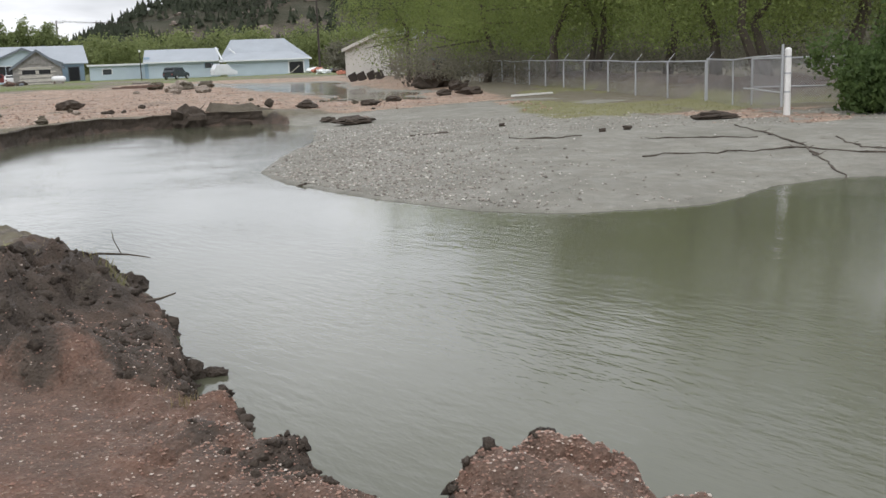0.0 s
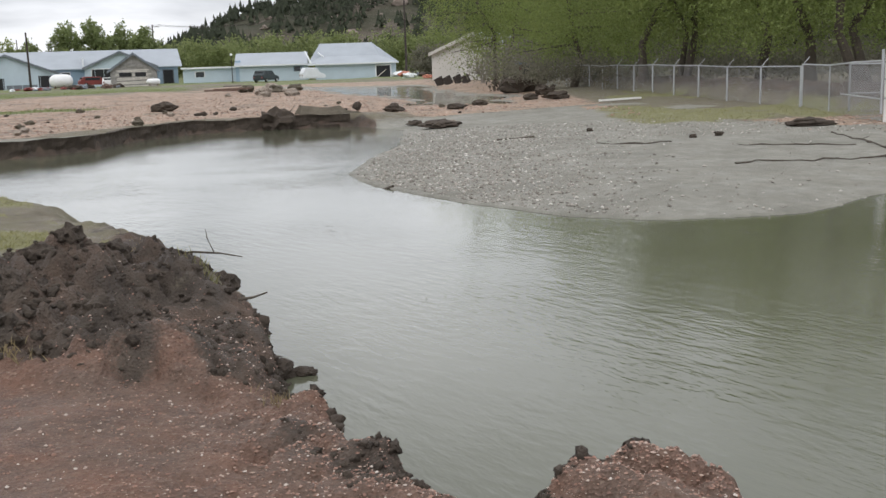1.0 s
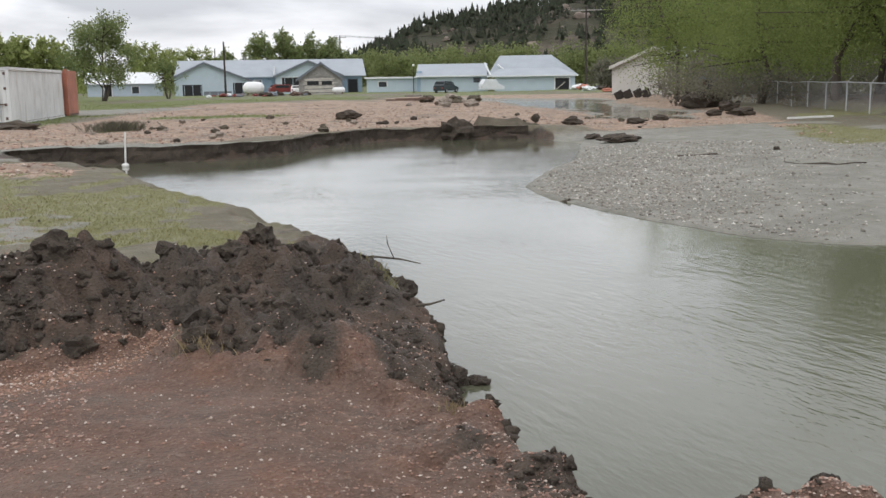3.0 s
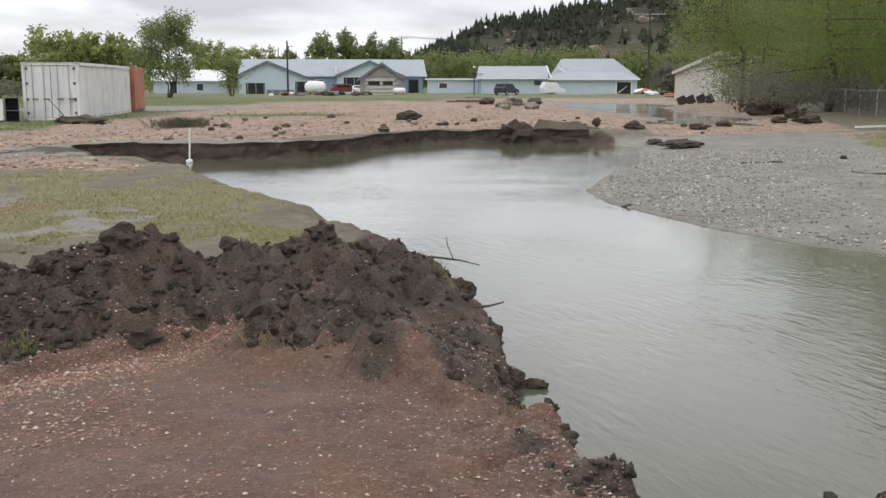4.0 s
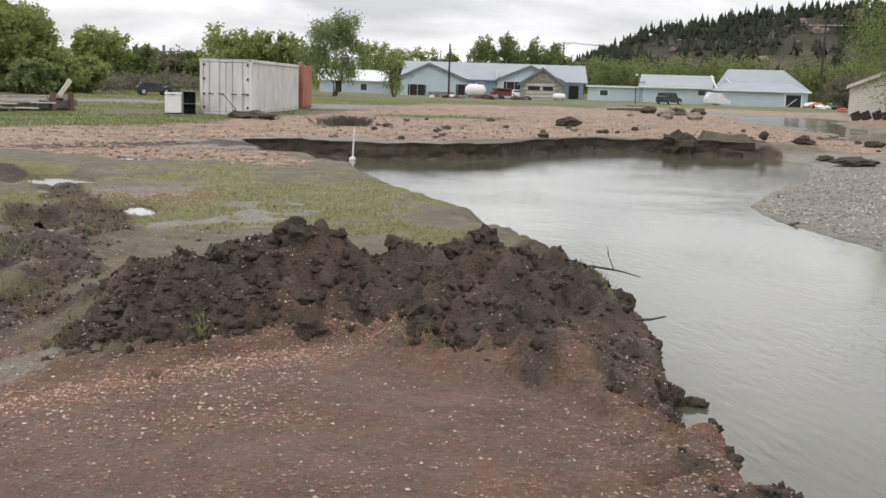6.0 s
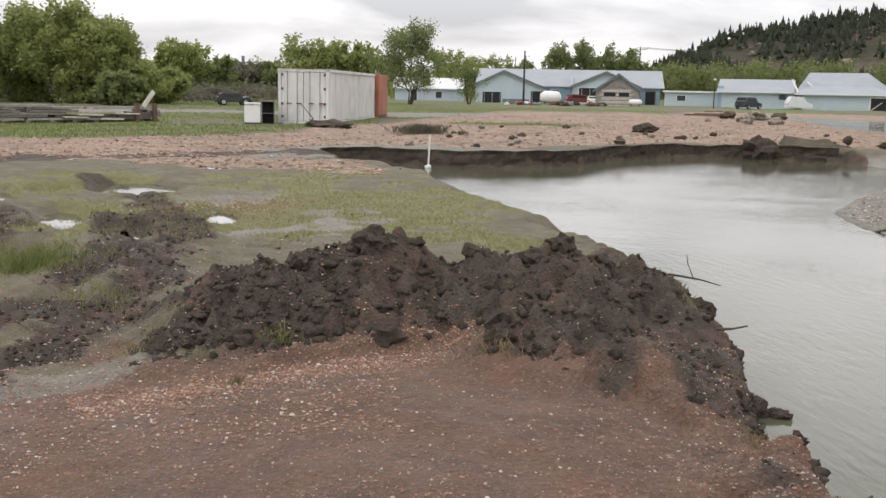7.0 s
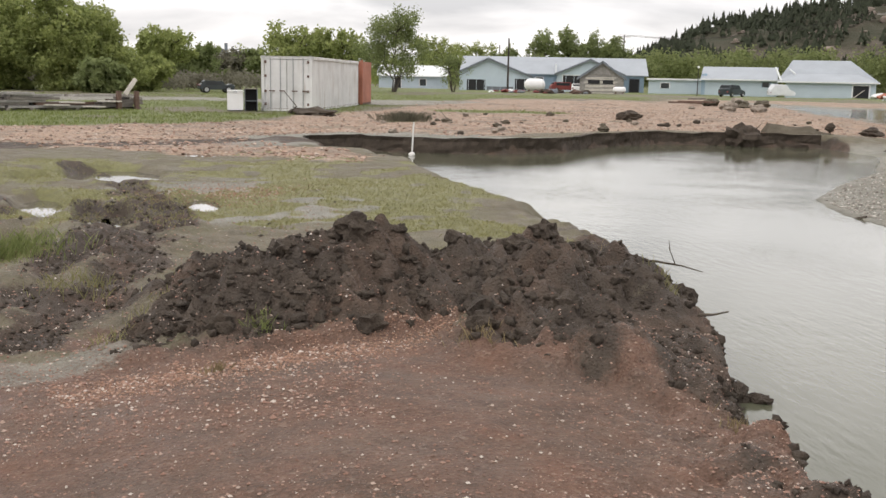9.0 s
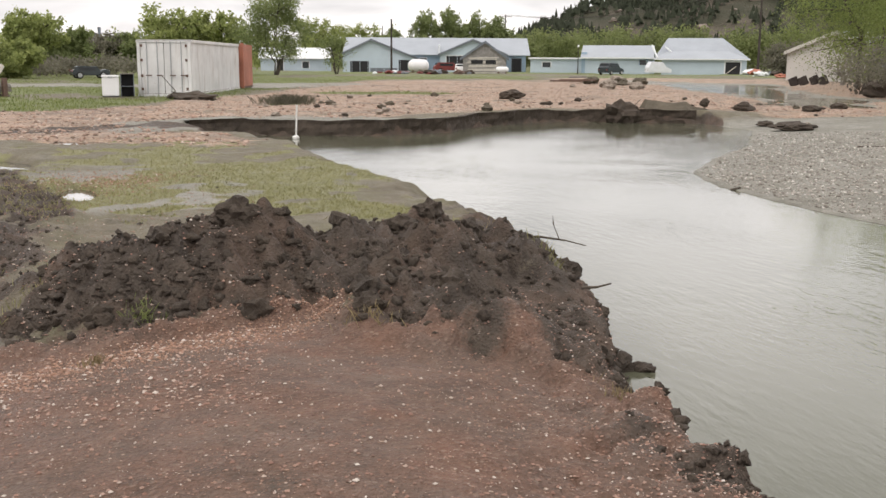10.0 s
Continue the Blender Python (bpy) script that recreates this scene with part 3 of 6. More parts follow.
def build_ground():
    az = np.radians(np.concatenate([np.arange(-31, 62.5, 0.16), np.arange(62.5, 329, 3.0)]))
    rings = [0.05, 0.6, 1.2, 1.8]
    while rings[-1] < 3600:
        q = rings[-1]
        rings.append(q * (1.0045 if 2.4 < q < 11 else 1.0075 if 2.4 < q < 40 else 1.022 if q < 160 else 1.12))
    rr = np.array(rings)
    A, Rr = np.meshgrid(az, rr)
    x, y = -np.sin(A).ravel() * Rr.ravel(), np.cos(A).ravel() * Rr.ravel()
    h, cover = terrain(x, y)
    n, k = len(az), len(rr)
    i = np.arange(k - 1)[:, None] * n + np.arange(n)[None, :]
    j = np.arange(k - 1)[:, None] * n + (np.arange(n)[None, :] + 1) % n
    faces = np.stack([i, j, j + n, i + n], -1).reshape(-1, 4)
    me = bpy.data.meshes.new("ground")
    me.vertices.add(len(x))
    me.vertices.foreach_set("co", np.stack([x, y, h], -1).ravel())
    me.loops.add(faces.size)
    me.loops.foreach_set("vertex_index", faces.ravel()[:].astype(np.int32))
    me.polygons.add(len(faces))
    me.polygons.foreach_set("loop_start", np.arange(0, faces.size, 4, dtype=np.int32))
    me.update(calc_edges=True)
    me.materials.append(M_GROUND)
    me.shade_smooth()
    for key in ("field", "gravel", "shale", "silt", "grass", "dark"):
        me.attributes.new(key, "FLOAT", "POINT").data.foreach_set("value", cover[key].astype(np.float32))
    return tagged(new("ground", me), "muddy flood-scoured ground with red gravel, silt and thin grass", "ground", kind="structure")


build_ground()


def height(x, y):
    h, _ = terrain(np.array([float(x)]), np.array([float(y)]))
    return float(h[0])


def sheet(name, x0, y0, x1, y1, z, label):
    me = mesh_of(name, [(x0, y0, z), (x1, y0, z), (x1, y1, z), (x0, y1, z)], [(0, 1, 2, 3)], M_WATER)
    return tagged(new(name, me), label, "water", kind="structure")


sheet("water", -18, 1.8, 24, 36.5, WATER, "grey-green silty flood water filling the washed-out channel")
sheet("water_pool", -24, 44, 0.5, 100, -0.165, "shallow grey pool standing on the gravel flat")


def puddle(px, py, pa, pb, rnd):
    ring, wild = [], [1.5 + 0.3 * rnd.random() for k in range(26)]
    for k in range(26):
        a = k / 26 * math.tau
        f = (wild[k - 2] + wild[k - 1] + wild[k]) / 3
        u, v = pa * f * math.cos(a), pb * f * math.sin(a)
        r = math.hypot(px, py)
        c, s = py / r, -px / r
        ring.append((px + u * c - v * s, py + u * s + v * c))
    z = -0.098
    me = mesh_of("puddle", [(a, b, z) for a, b in ring], [tuple(range(26))], M_PUDDLE)
    tagged(new("puddle", me), "shallow puddle of rain water in the muddy wheel ruts", "puddle", "puddles in the ruts", "structure")


rnd = random.Random(4)
for p in PUDDLES:
    puddle(*p, rnd)


# ---- small helpers for things ----
def part(name, bm, material, parent=None, label=""):
    """Links a bmesh as one mesh object, under parent where there is one."""
    me = bpy.data.meshes.new(name)
    bm.to_mesh(me)
    bm.free()
    me.materials.append(material)
    ob = new(name, me)
    ob.parent = parent
    return tagged(ob, label)


def thing(name, x, y, z, label, category, turn=0.0, group=""):
    ob = new(name)
    ob.matrix_basis = pose(x, y, z, 0, 0, turn)
    return tagged(ob, label, category, group)


def box(x0, y0, z0, x1, y1, z1, bevel=0.0, bm=None, m=None):
    bm = bm or bmesh.new()
    made = bmesh.ops.create_cube(bm, size=1, matrix=(m or Matrix()) @ Matrix.Translation(((x0 + x1) / 2, (y0 + y1) / 2, (z0 + z1) / 2)) @ Matrix.Diagonal((x1 - x0, y1 - y0, z1 - z0, 1)))
    if bevel:
        vs = set(made["verts"])
        bmesh.ops.bevel(bm, geom=[e for e in bm.edges if e.verts[0] in vs and e.verts[1] in vs], offset=bevel, segments=2, affect="EDGES")
    return bm


def tube(a, b, r0, r1=None, sides=8, bm=None):
    bm = bm or bmesh.new()
    a, b = Vector(a), Vector(b)
    m = Matrix.Translation((a + b) / 2) @ (b - a).to_track_quat("Z", "Y").to_matrix().to_4x4()
    bmesh.ops.create_cone(bm, cap_ends=True, segments=sides, radius1=r0, radius2=r0 if r1 is None else r1, depth=(b - a).length, matrix=m)
    return bm


def prism(profile, y0, y1, bm=None):
    """A solid from an outline in x and z, drawn out along y."""
    bm = bm or bmesh.new()
    lo, hi = [bm.verts.new((x, y0, z)) for x, z in profile], [bm.verts.new((x, y1, z)) for x, z in profile]
    bm.faces.new(lo)
    bm.faces.new(hi[::-1])
    for i in range(len(profile)):
        j = (i + 1) % len(profile)
        bm.faces.new((lo[i], hi[i], hi[j], lo[j]))
    bmesh.ops.recalc_face_normals(bm, faces=bm.faces)
    return bm


def lump(size, rough=0.3, seed=0, flat=0.7, detail=2):
    """A broken lump of clay or stone."""
    bm = bmesh.new()
    bmesh.ops.create_icosphere(bm, subdivisions=detail, radius=1)
    for v in bm.verts:
        k = 1 + rough * (noise.noise(v.co * 1.6 + Vector((seed * 3.7, 0, 0))) + 0.6 * noise.noise(v.co * 4 + Vector((0, seed, 0))))
        v.co = Vector((v.co.x * size[0] * k, v.co.y * size[1] * k, v.co.z * size[2] * k * flat))
    return bm


# ---- trees and woods ----
def scatter_leaves(places, size, rnd, spread=0.35):
    """Small leaf sprays, one bent pair of triangles each, turned all ways."""
    n = len(places)
    a = rnd.normal(size=(n, 3))
    a /= np.linalg.norm(a, axis=1)[:, None]
    b = np.cross(a, rnd.normal(size=(n, 3)))
    b /= np.linalg.norm(b, axis=1)[:, None] + 1e-9
    k = size * (1 + spread * rnd.uniform(-1, 1, n))[:, None]
    a, b = a * k, b * k * 0.6
    v = np.stack([places - a, places + b, places + a, places - b], 1).reshape(-1, 3)
    f = np.arange(4 * n).reshape(-1, 4)
    return v, f


def crown_places(balls, clumps, each, rnd, tight=0.5):
    """Places of leaves, gathered in clumps near the skins of some balls (x, y, z, rx, rz)."""
    balls = np.array(balls, float)
    vol = balls[:, 3] ** 2 * balls[:, 4]
    pick = balls[rnd.choice(len(balls), clumps, p=vol / vol.sum())]
    d = rnd.normal(size=(clumps, 3))
    d /= np.linalg.norm(d, axis=1)[:, None]
    d *= (rnd.uniform(0.25, 1, clumps) ** 0.5)[:, None]
    c = pick[:, :3] + d * pick[:, [3, 3, 4]]
    p = np.repeat(c, each, 0) + rnd.normal(size=(clumps * each, 3)) * tight
    return p


def limbs(bm, base, top, r0, r1, bends, rnd, sides=7):
    """A bent, tapering limb with one unbroken skin. Returns its joints."""
    base, top = Vector(base), Vector(top)
    joints, rings = [base], []
    for k in range(1, bends + 1):
        q = base.lerp(top, k / bends)
        w = (top - base).length * 0.06
        joints.append(q + Vector((rnd.uniform(-w, w), rnd.uniform(-w, w), 0)) if k < bends else q)
    turn = (top - base).to_track_quat("Z", "Y").to_matrix()
    for k, j in enumerate(joints):
        r = (r0 + (r1 - r0) * k / bends) * (1.35 if k == 0 else 1)
        rings.append([bm.verts.new(j + turn @ Vector((r * math.cos(i / sides * math.tau), r * math.sin(i / sides * math.tau), 0))) for i in range(sides)])
    for p, q in zip(rings, rings[1:]):
        for i in range(sides):
            bm.faces.new((p[i], p[(i + 1) % sides], q[(i + 1) % sides], q[i]))
    bm.faces.new(rings[-1])
    return joints


def tree(name, label, x, y, tall, wide, leaf_m, seed, leaves=9000, size=0.14, clear=0.15, stems=1, lean=0.0, airy=0.5, droop=0.0, each=14, bark=None, group="", full=0.0, thick=1.0):
    """A broadleaf tree: stems that fork into limbs, and a crown of clumped leaves with gaps."""
    r, q = random.Random(seed), np.random.default_rng(seed)
    root = thing(name, x, y, height(x, y) - 0.1, label, "tree", 0.0, group)
    balls = []
    for s in range(stems):
        bm = bmesh.new()
        a = s / max(1, stems) * math.tau + r.uniform(0, 1)
        off = 0.0 if stems == 1 else wide * 0.09
        foot = (off * 0.3 * math.cos(a), off * 0.3 * math.sin(a), 0)
        head = (lean * tall + off * 2.4 * math.cos(a), off * 2.4 * math.sin(a), tall * r.uniform(0.72, 0.85))
        js = limbs(bm, foot, head, tall * 0.026 * thick / stems ** 0.4, tall * 0.006, 5, r, 8)
        for k in range(8 if full else 0):
            u = clear + (1 - clear) * (k + 0.5) / 8
            balls.append((head[0] * u + r.uniform(-0.1, 0.1) * wide, head[1] * u + r.uniform(-0.1, 0.1) * wide, tall * u * 0.93, wide * full * math.sin(math.pi * (0.18 + 0.7 * u)) * r.uniform(0.8, 1.2), tall * 0.11))
        for k in range(9):
            u = r.uniform(clear + 0.08, 0.95)
            j = js[0].lerp(js[-1], u)
            idx = min(4, int(u * 5))
            j = js[idx].lerp(js[idx + 1], u * 5 - idx)
            b = r.uniform(0, math.tau)
            reach = wide * 0.5 * (1.05 - 0.75 * abs(u - 0.45)) * r.uniform(0.55, 1.0)
            tip = j + Vector((reach * math.cos(b), reach * math.sin(b), tall * r.uniform(0.06, 0.16) - droop * tall * 0.1))
            lb = bmesh.new()
            limbs(lb, j, tip, tall * 0.009 * min(1, thick), tall * 0.002, 3, r, 5)
            part("limb", lb, bark or M_BARK, root)
            balls.append((*tip, wide * r.uniform(0.11, 0.2), tall * r.uniform(0.06, 0.12) * (1 + droop)))
        balls.append((*js[-1], wide * 0.16, tall * 0.14))
        part("trunk", bm, bark or M_BARK, root)
    p = crown_places(balls, leaves // each, each, q, airy * wide * 0.07)
    if droop:
        p[:, 2] -= np.abs(q.normal(size=len(p))) * droop * tall * 0.06
    p[:, 2] = np.maximum(p[:, 2], clear * tall * (0.45 + 0.9 * np.abs(q.normal(size=len(p)))))
    v, f = scatter_leaves(p, size, q)
    crown = new("crown", mesh_of("crown", v, f, leaf_m))
    crown.parent = root
    return root


def polar(az, r):
    """A place at a bearing (degrees to the left of +y) and a distance from the first stand."""
    return -math.sin(radians(az)) * r, math.cos(radians(az)) * r


SIGHTS = {0.02: (0.06, 9.8, 1824), 12.51: (12.48, 4.0, 1820), 22.37: (22.26, -5.0, 1840), 32.81: (32.60, -8.0, 1835)}


def A(sight, px):
    """The bearing of a mark seen across the picture from one of four headings."""
    heading, lean, lens = SIGHTS[sight]
    return heading - math.degrees(math.atan((px - 784 + lean) / lens))


BIG = "tall spring cottonwood with sparse lime-green leaves behind the fence"
# The last one stands out of view, added for the water to reflect.
big_trees = [(1.3, 76, 12.5, 8.5, 2, 0.0), (-2.8, 62, 11.5, 10, 1, 0.0), (-6.6, 52, 11.8, 10, 1, 0.14), (-8.8, 53, 13, 10, 3, 0.0),
             (-12.6, 60, 15.5, 11, 1, 0.0), (-15.2, 50, 15, 11, 1, -0.1), (-17.8, 47, 16.5, 12, 2, 0.0), (-21.5, 52, 20, 13, 1, 0.05), (-26.5, 50, 21, 13, 2, 0.0), (-32, 48, 20, 13, 1, 0)]
for i, (az, r, tall, wide, stems, lean) in enumerate(big_trees):
    tree("cottonwood", BIG, *polar(az, r), tall, wide, M_LIME, 100 + i, 30000, 0.062, 0.22, stems, lean, 0.9, 1.3, 12, thick=0.65, full=0.2, group="cottonwoods behind the fence")
for i, az in enumerate((-1.6, -5.0, -9.5, -13.5, -18.5, -23, -28.5)):
    tree("background_tree", "dense olive-green tree standing behind the cottonwoods", *polar(az, 92 + 5 * (i % 3)), 13.5 + 0.9 * i, 14, M_OLIVE, 200 + i, 11000, 0.19, 0.05, 1, 0, 0.9, 1.0, 12, full=0.3, group="trees behind the cottonwoods")

POP = "leafy green poplar at the edge of the flooded field"
for i, (az, r, tall, wide) in enumerate([(58.8, 92, 9.6, 8.0), (55.4, 96, 9.0, 7.4), (52.4, 98, 9.2, 7.4), (50.2, 94, 9.0, 7.0), (48.2, 97, 8.2, 7.0), (62.5, 92, 9.5, 8), (66, 95, 9, 8)]):
    tree("poplar", POP, *polar(az, r), tall, wide, M_GREEN, 300 + i, 17000, 0.16, 0.03, 1, 0, 0.5, 0.3, 26, full=0.40, group="poplars by the field")
for i, (az, r, tall, wide, m) in enumerate([(45.0, 120, 7.2, 6.5, M_GREEN), (43.4, 125, 5.2, 6, M_PALE), (56, 78, 3.2, 4, M_GREEN), (48.2, 84, 2.6, 3.6, M_PALE), (46.2, 95, 3.4, 5, M_GREEN), (41.6, 150, 5.2, 7, M_SAGE), (39.9, 150, 5.5, 7, M_PALE), (38.1, 130, 8.4, 8.5, M_GREEN), (35.8, 132, 8.0, 7.0, M_GREEN), (30.2, 200, 10.0, 9, M_GREEN), (28.4, 205, 9.0, 8, M_GREEN)]):
    tree("field_tree", "rounded green tree beyond the flooded field", *polar(az, r), tall, wide, m, 340 + i, 10000, 0.20, 0.03, 2, 0, 0.5, 0.2, 24, full=0.36, group="trees beyond the field")
tree("young_tree", "young open-crowned tree with small pale leaves beyond the container", *polar(32.5, 120), 9.8, 6.6, M_PALE, 371, 13000, 0.12, 0.12, 4, 0, 0.7, 0.0, 10, thick=0.5)
tree("young_tree", "small pale leafy sapling by the blue building", *polar(29.2, 128), 4.8, 3.4, M_PALE, 372, 1800, 0.11, 0.1, 3, 0, 0.8, 0.0, 10)
for i, (az, r, tall, wide) in enumerate([(24.4, 215, 12.5, 9), (22.9, 218, 12.8, 9), (21.5, 220, 12.2, 9), (20.3, 216, 11.0, 8), (26.2, 220, 9.0, 8)]):
    tree("tall_tree", "tall pale-green tree behind the blue building", *polar(az, r), tall, wide, M_PALE, 380 + i, 7000, 0.27, 0.05, 1, 0, 0.55, 0.2, 22, full=0.36, group="trees behind the blue building")
tree("bare_tree", "leafless grey thorn tree in front of the pale building", *polar(2.2, 84), 4.4, 4.0, M_TWIG, 390, 400, 0.05, 0.1, 4, 0, 0.8, 0.0, 6, M_TWIG)
tree("bare_tree", "leafless grey thorn tree beside the chain-link fence", *polar(0.2, 70), 3.8, 5.0, M_TWIG, 391, 400, 0.05, 0.1, 4, 0, 0.8, 0.0, 6, M_TWIG)
tree("round_bush", "round grey-green bush by the utility pole", *polar(5.0, 165), 5.0, 6.5, M_SAGE, 392, 4000, 0.2, 0.0, 3, 0, 1.0, 0.4, 12)


def hedge():
    x, y = polar(-24.9, 28.6)
    root = thing("hedge_bush", x, y, height(x, y) - 0.05, "dense dark-green lilac bush beside the gate post", "bush")
    q, r = np.random.default_rng(7), random.Random(7)
    for k in range(9):
        a = r.uniform(0, math.tau)
        bm = bmesh.new()
        limbs(bm, (0.3 * math.cos(a), 0.3 * math.sin(a), 0), (1.4 * math.cos(a), 1.3 * math.sin(a), r.uniform(1.2, 2.0)), 0.04, 0.01, 3, r, 5)
        part("stem", bm, M_BARK, root)
    balls = [(r.uniform(-1.7, 2.0), r.uniform(-1.2, 1.2), r.uniform(0.4, 2.15), r.uniform(0.6, 0.95), r.uniform(0.5, 0.8)) for k in range(22)]
    p = crown_places(balls, 1900, 14, q, 0.13)
    p[:, 2] = np.maximum(p[:, 2], 0.05)
    v, f = scatter_leaves(p, 0.07, q)
    crown = new("leaf_mass", mesh_of("leaf_mass", v, f, M_HEDGE))
    crown.parent = root


hedge()


def woods(name, label, spots, leaf_m, seed, size, each):
    """Far woods: many crowns joined into one mass."""
    q = np.random.default_rng(seed)
    vs, fs, n = [], [], 0
    for az, r, tall, wide in spots:
        x, y = polar(az, r)
        balls = [(x + q.uniform(-0.3, 0.3) * wide, y + q.uniform(-0.3, 0.3) * wide, tall * q.uniform(0.25, 0.72), wide * 0.3, tall * 0.25) for k in range(7)]
        p = crown_places(balls, each // 12, 12, q, wide * 0.06)
        p[:, 2] = np.maximum(p[:, 2], 0.1 + 0.8 * q.uniform(0, 1, len(p)))
        v, f = scatter_leaves(p, size, q)
        vs.append(v)
        fs.append(f + n)
        n += len(v)
    return tagged(new(name, mesh_of(name, np.concatenate(vs), np.concatenate(fs), leaf_m)), label, "woods", kind="stuff")


r_ = random.Random(11)
woods("far_woods", "belt of olive-green spring woods at the foot of the hill", [(20.5 - 0.62 * k + r_.uniform(-0.3, 0.3), r_.uniform(215, 255), r_.uniform(8.5, 11.5), r_.uniform(9, 13)) for k in range(42)], M_OLIVE, 12, 0.34, 1300)
woods("far_woods", "low distant tree line along the horizon", [(64 - 0.85 * k + r_.uniform(-0.3, 0.3), r_.uniform(170, 260), r_.uniform(3.5, 6.5), r_.uniform(8, 13)) for k in range(48)], M_GREEN, 13, 0.32, 700)
woods("far_brush", "grey-green brush along the dark bank of the field", [(60 - 0.7 * k + r_.uniform(-0.3, 0.3), r_.uniform(98, 112), r_.uniform(1.2, 2.2), r_.uniform(4, 6)) for k in range(30)], M_SAGE, 14, 0.16, 500)
woods("fence_brush", "dry brown and grey brush behind the fence", [(1.5 - 0.85 * k + r_.uniform(-0.3, 0.3), r_.uniform(56, 66), r_.uniform(1.5, 3.2), r_.uniform(3, 5)) for k in range(38)], M_SAGE, 15, 0.07, 1000)


# ---- the wooded hill ----
def hill_height(az, u):
    """Height of the hill at bearings az (degrees) and a depth u from its foot (0) over its crest (0.5) to its back (1)."""
    crest = np.interp(az, [-90, -40, -8, 0, 6, 10, 12.5, 15.5, 18.5, 21, 23], [34, 44, 42, 39.5, 36, 33, 30, 24, 14, 4, -2])
    lump_ = fbm(az * 6.0, u * 160, 16, 4, 131)
    prof = step(0, 0.52, u) * (1 - 0.5 * step(0.6, 1, u))
    return crest * prof * (1 + 0.10 * lump_) + 6 * lump_ * prof * (crest > 1) - 1.5


def build_hill():
    az, u = np.arange(-90, 24, 0.4), np.linspace(0, 1, 46)
    A, U = np.meshgrid(az, u)
    z = hill_height(A.ravel(), U.ravel())
    r = 300 + 340 * U.ravel()
    x, y = -np.sin(np.radians(A.ravel())) * r, np.cos(np.radians(A.ravel())) * r
    n, k = len(az), len(u)
    i = (np.arange(k - 1)[:, None] * n + np.arange(n - 1)[None, :]).ravel()
    m = Nodes("hill_ground", 0.9, 0.1)
    c = m.ramp(m.noise(0.035, 6, 0.7), [(0.40, (0.048, 0.052, 0.034)), (0.53, (0.072, 0.068, 0.048)), (0.68, (0.16, 0.132, 0.108))])
    m.colour(c).bump(m.noise(0.12, 6, 0.7), 0.9, 3.0)
    me = mesh_of("hill", np.stack([x, y, z], -1), np.stack([i, i + 1, i + n + 1, i + n], -1), m.m, True)
    tagged(new("hill", me), "rocky wooded hill rising behind the buildings", "hill", kind="structure")
    q, vs, fs, nv = np.random.default_rng(21), [], [], 0
    count = 4200
    pa, pu = q.uniform(-35, 20, count), q.beta(3.2, 2.2, count) * 0.75
    keep = fbm(pa * 6, pu * 160, 22, 3, 141) + 0.45 * (pu > 0.42) > -0.28
    pa, pu = pa[keep], pu[keep]
    pz = hill_height(pa, pu)
    for a, uu, zz in zip(pa, pu, pz):
        rr = 300 + 340 * uu
        x, y = polar(a, rr)
        tall, wide = q.uniform(2.6, 6.4), q.uniform(1.5, 2.9)
        for k in range(18):
            t = q.uniform(0.15, 1)
            b = q.uniform(0, math.tau)
            w = wide * (1.08 - t) * 1.0
            px, py, z0 = x + 0.6 * w * math.cos(b), y + 0.6 * w * math.sin(b), zz + tall * t
            s = 0.45 * wide * (1.25 - t)
            vs += [(px + s * math.cos(b + 1.6), py + s * math.sin(b + 1.6), z0 - 0.3), (px - s * math.cos(b + 1.6), py - s * math.sin(b + 1.6), z0 - 0.3), (px - 0.4 * s * math.cos(b), py - 0.4 * s * math.sin(b), z0 + 0.28 * tall * (1.1 - 0.5 * t))]
            fs.append((nv, nv + 1, nv + 2))
            nv += 3
    tagged(new("hill_pines", mesh_of("hill_pines", vs, fs, M_PINE)), "dark pines scattered over the rocky hill", "pines", kind="stuff")


build_hill()


# ---- buildings ----
def opening(parent, x, z, w, h, y, material=None, name="window", trim=M_TRIM, t=0.12):
    """A framed opening in a wall that faces -y."""
    # The panel is solid; with M_DARK its colour carries the shade of the inside.
    win = part(name, box(x, y - 0.02, z, x + w, y + 0.06, z + h), material or M_GLASS, parent)
    part("frame", box(x - t, y - 0.07, z + h, x + w + t, y + 0.01, z + h + t), trim, win)
    part("frame", box(x - t, y - 0.07, z, x, y + 0.01, z + h), trim, win)
    part("frame", box(x + w, y - 0.07, z, x + w + t, y + 0.01, z + h), trim, win)
    return win


def roof_sheet(x0, x1, y0, z0, y1, z1, thick=0.12):
    """A sloping roof from a low edge (y0, z0) to a high edge (y1, z1), with standing seams."""
    bm = bmesh.new()
    vs = [bm.verts.new(c) for c in ((x0, y0, z0), (x1, y0, z0), (x1, y1, z1), (x0, y1, z1), (x0, y0, z0 - thick), (x1, y0, z0 - thick), (x1, y1, z1 - thick), (x0, y1, z1 - thick))]
    for f in ((0, 1, 2, 3), (7, 6, 5, 4), (0, 4, 5, 1), (1, 5, 6, 2), (2, 6, 7, 3), (3, 7, 4, 0)):
        bm.faces.new([vs[i] for i in f])
    return bm


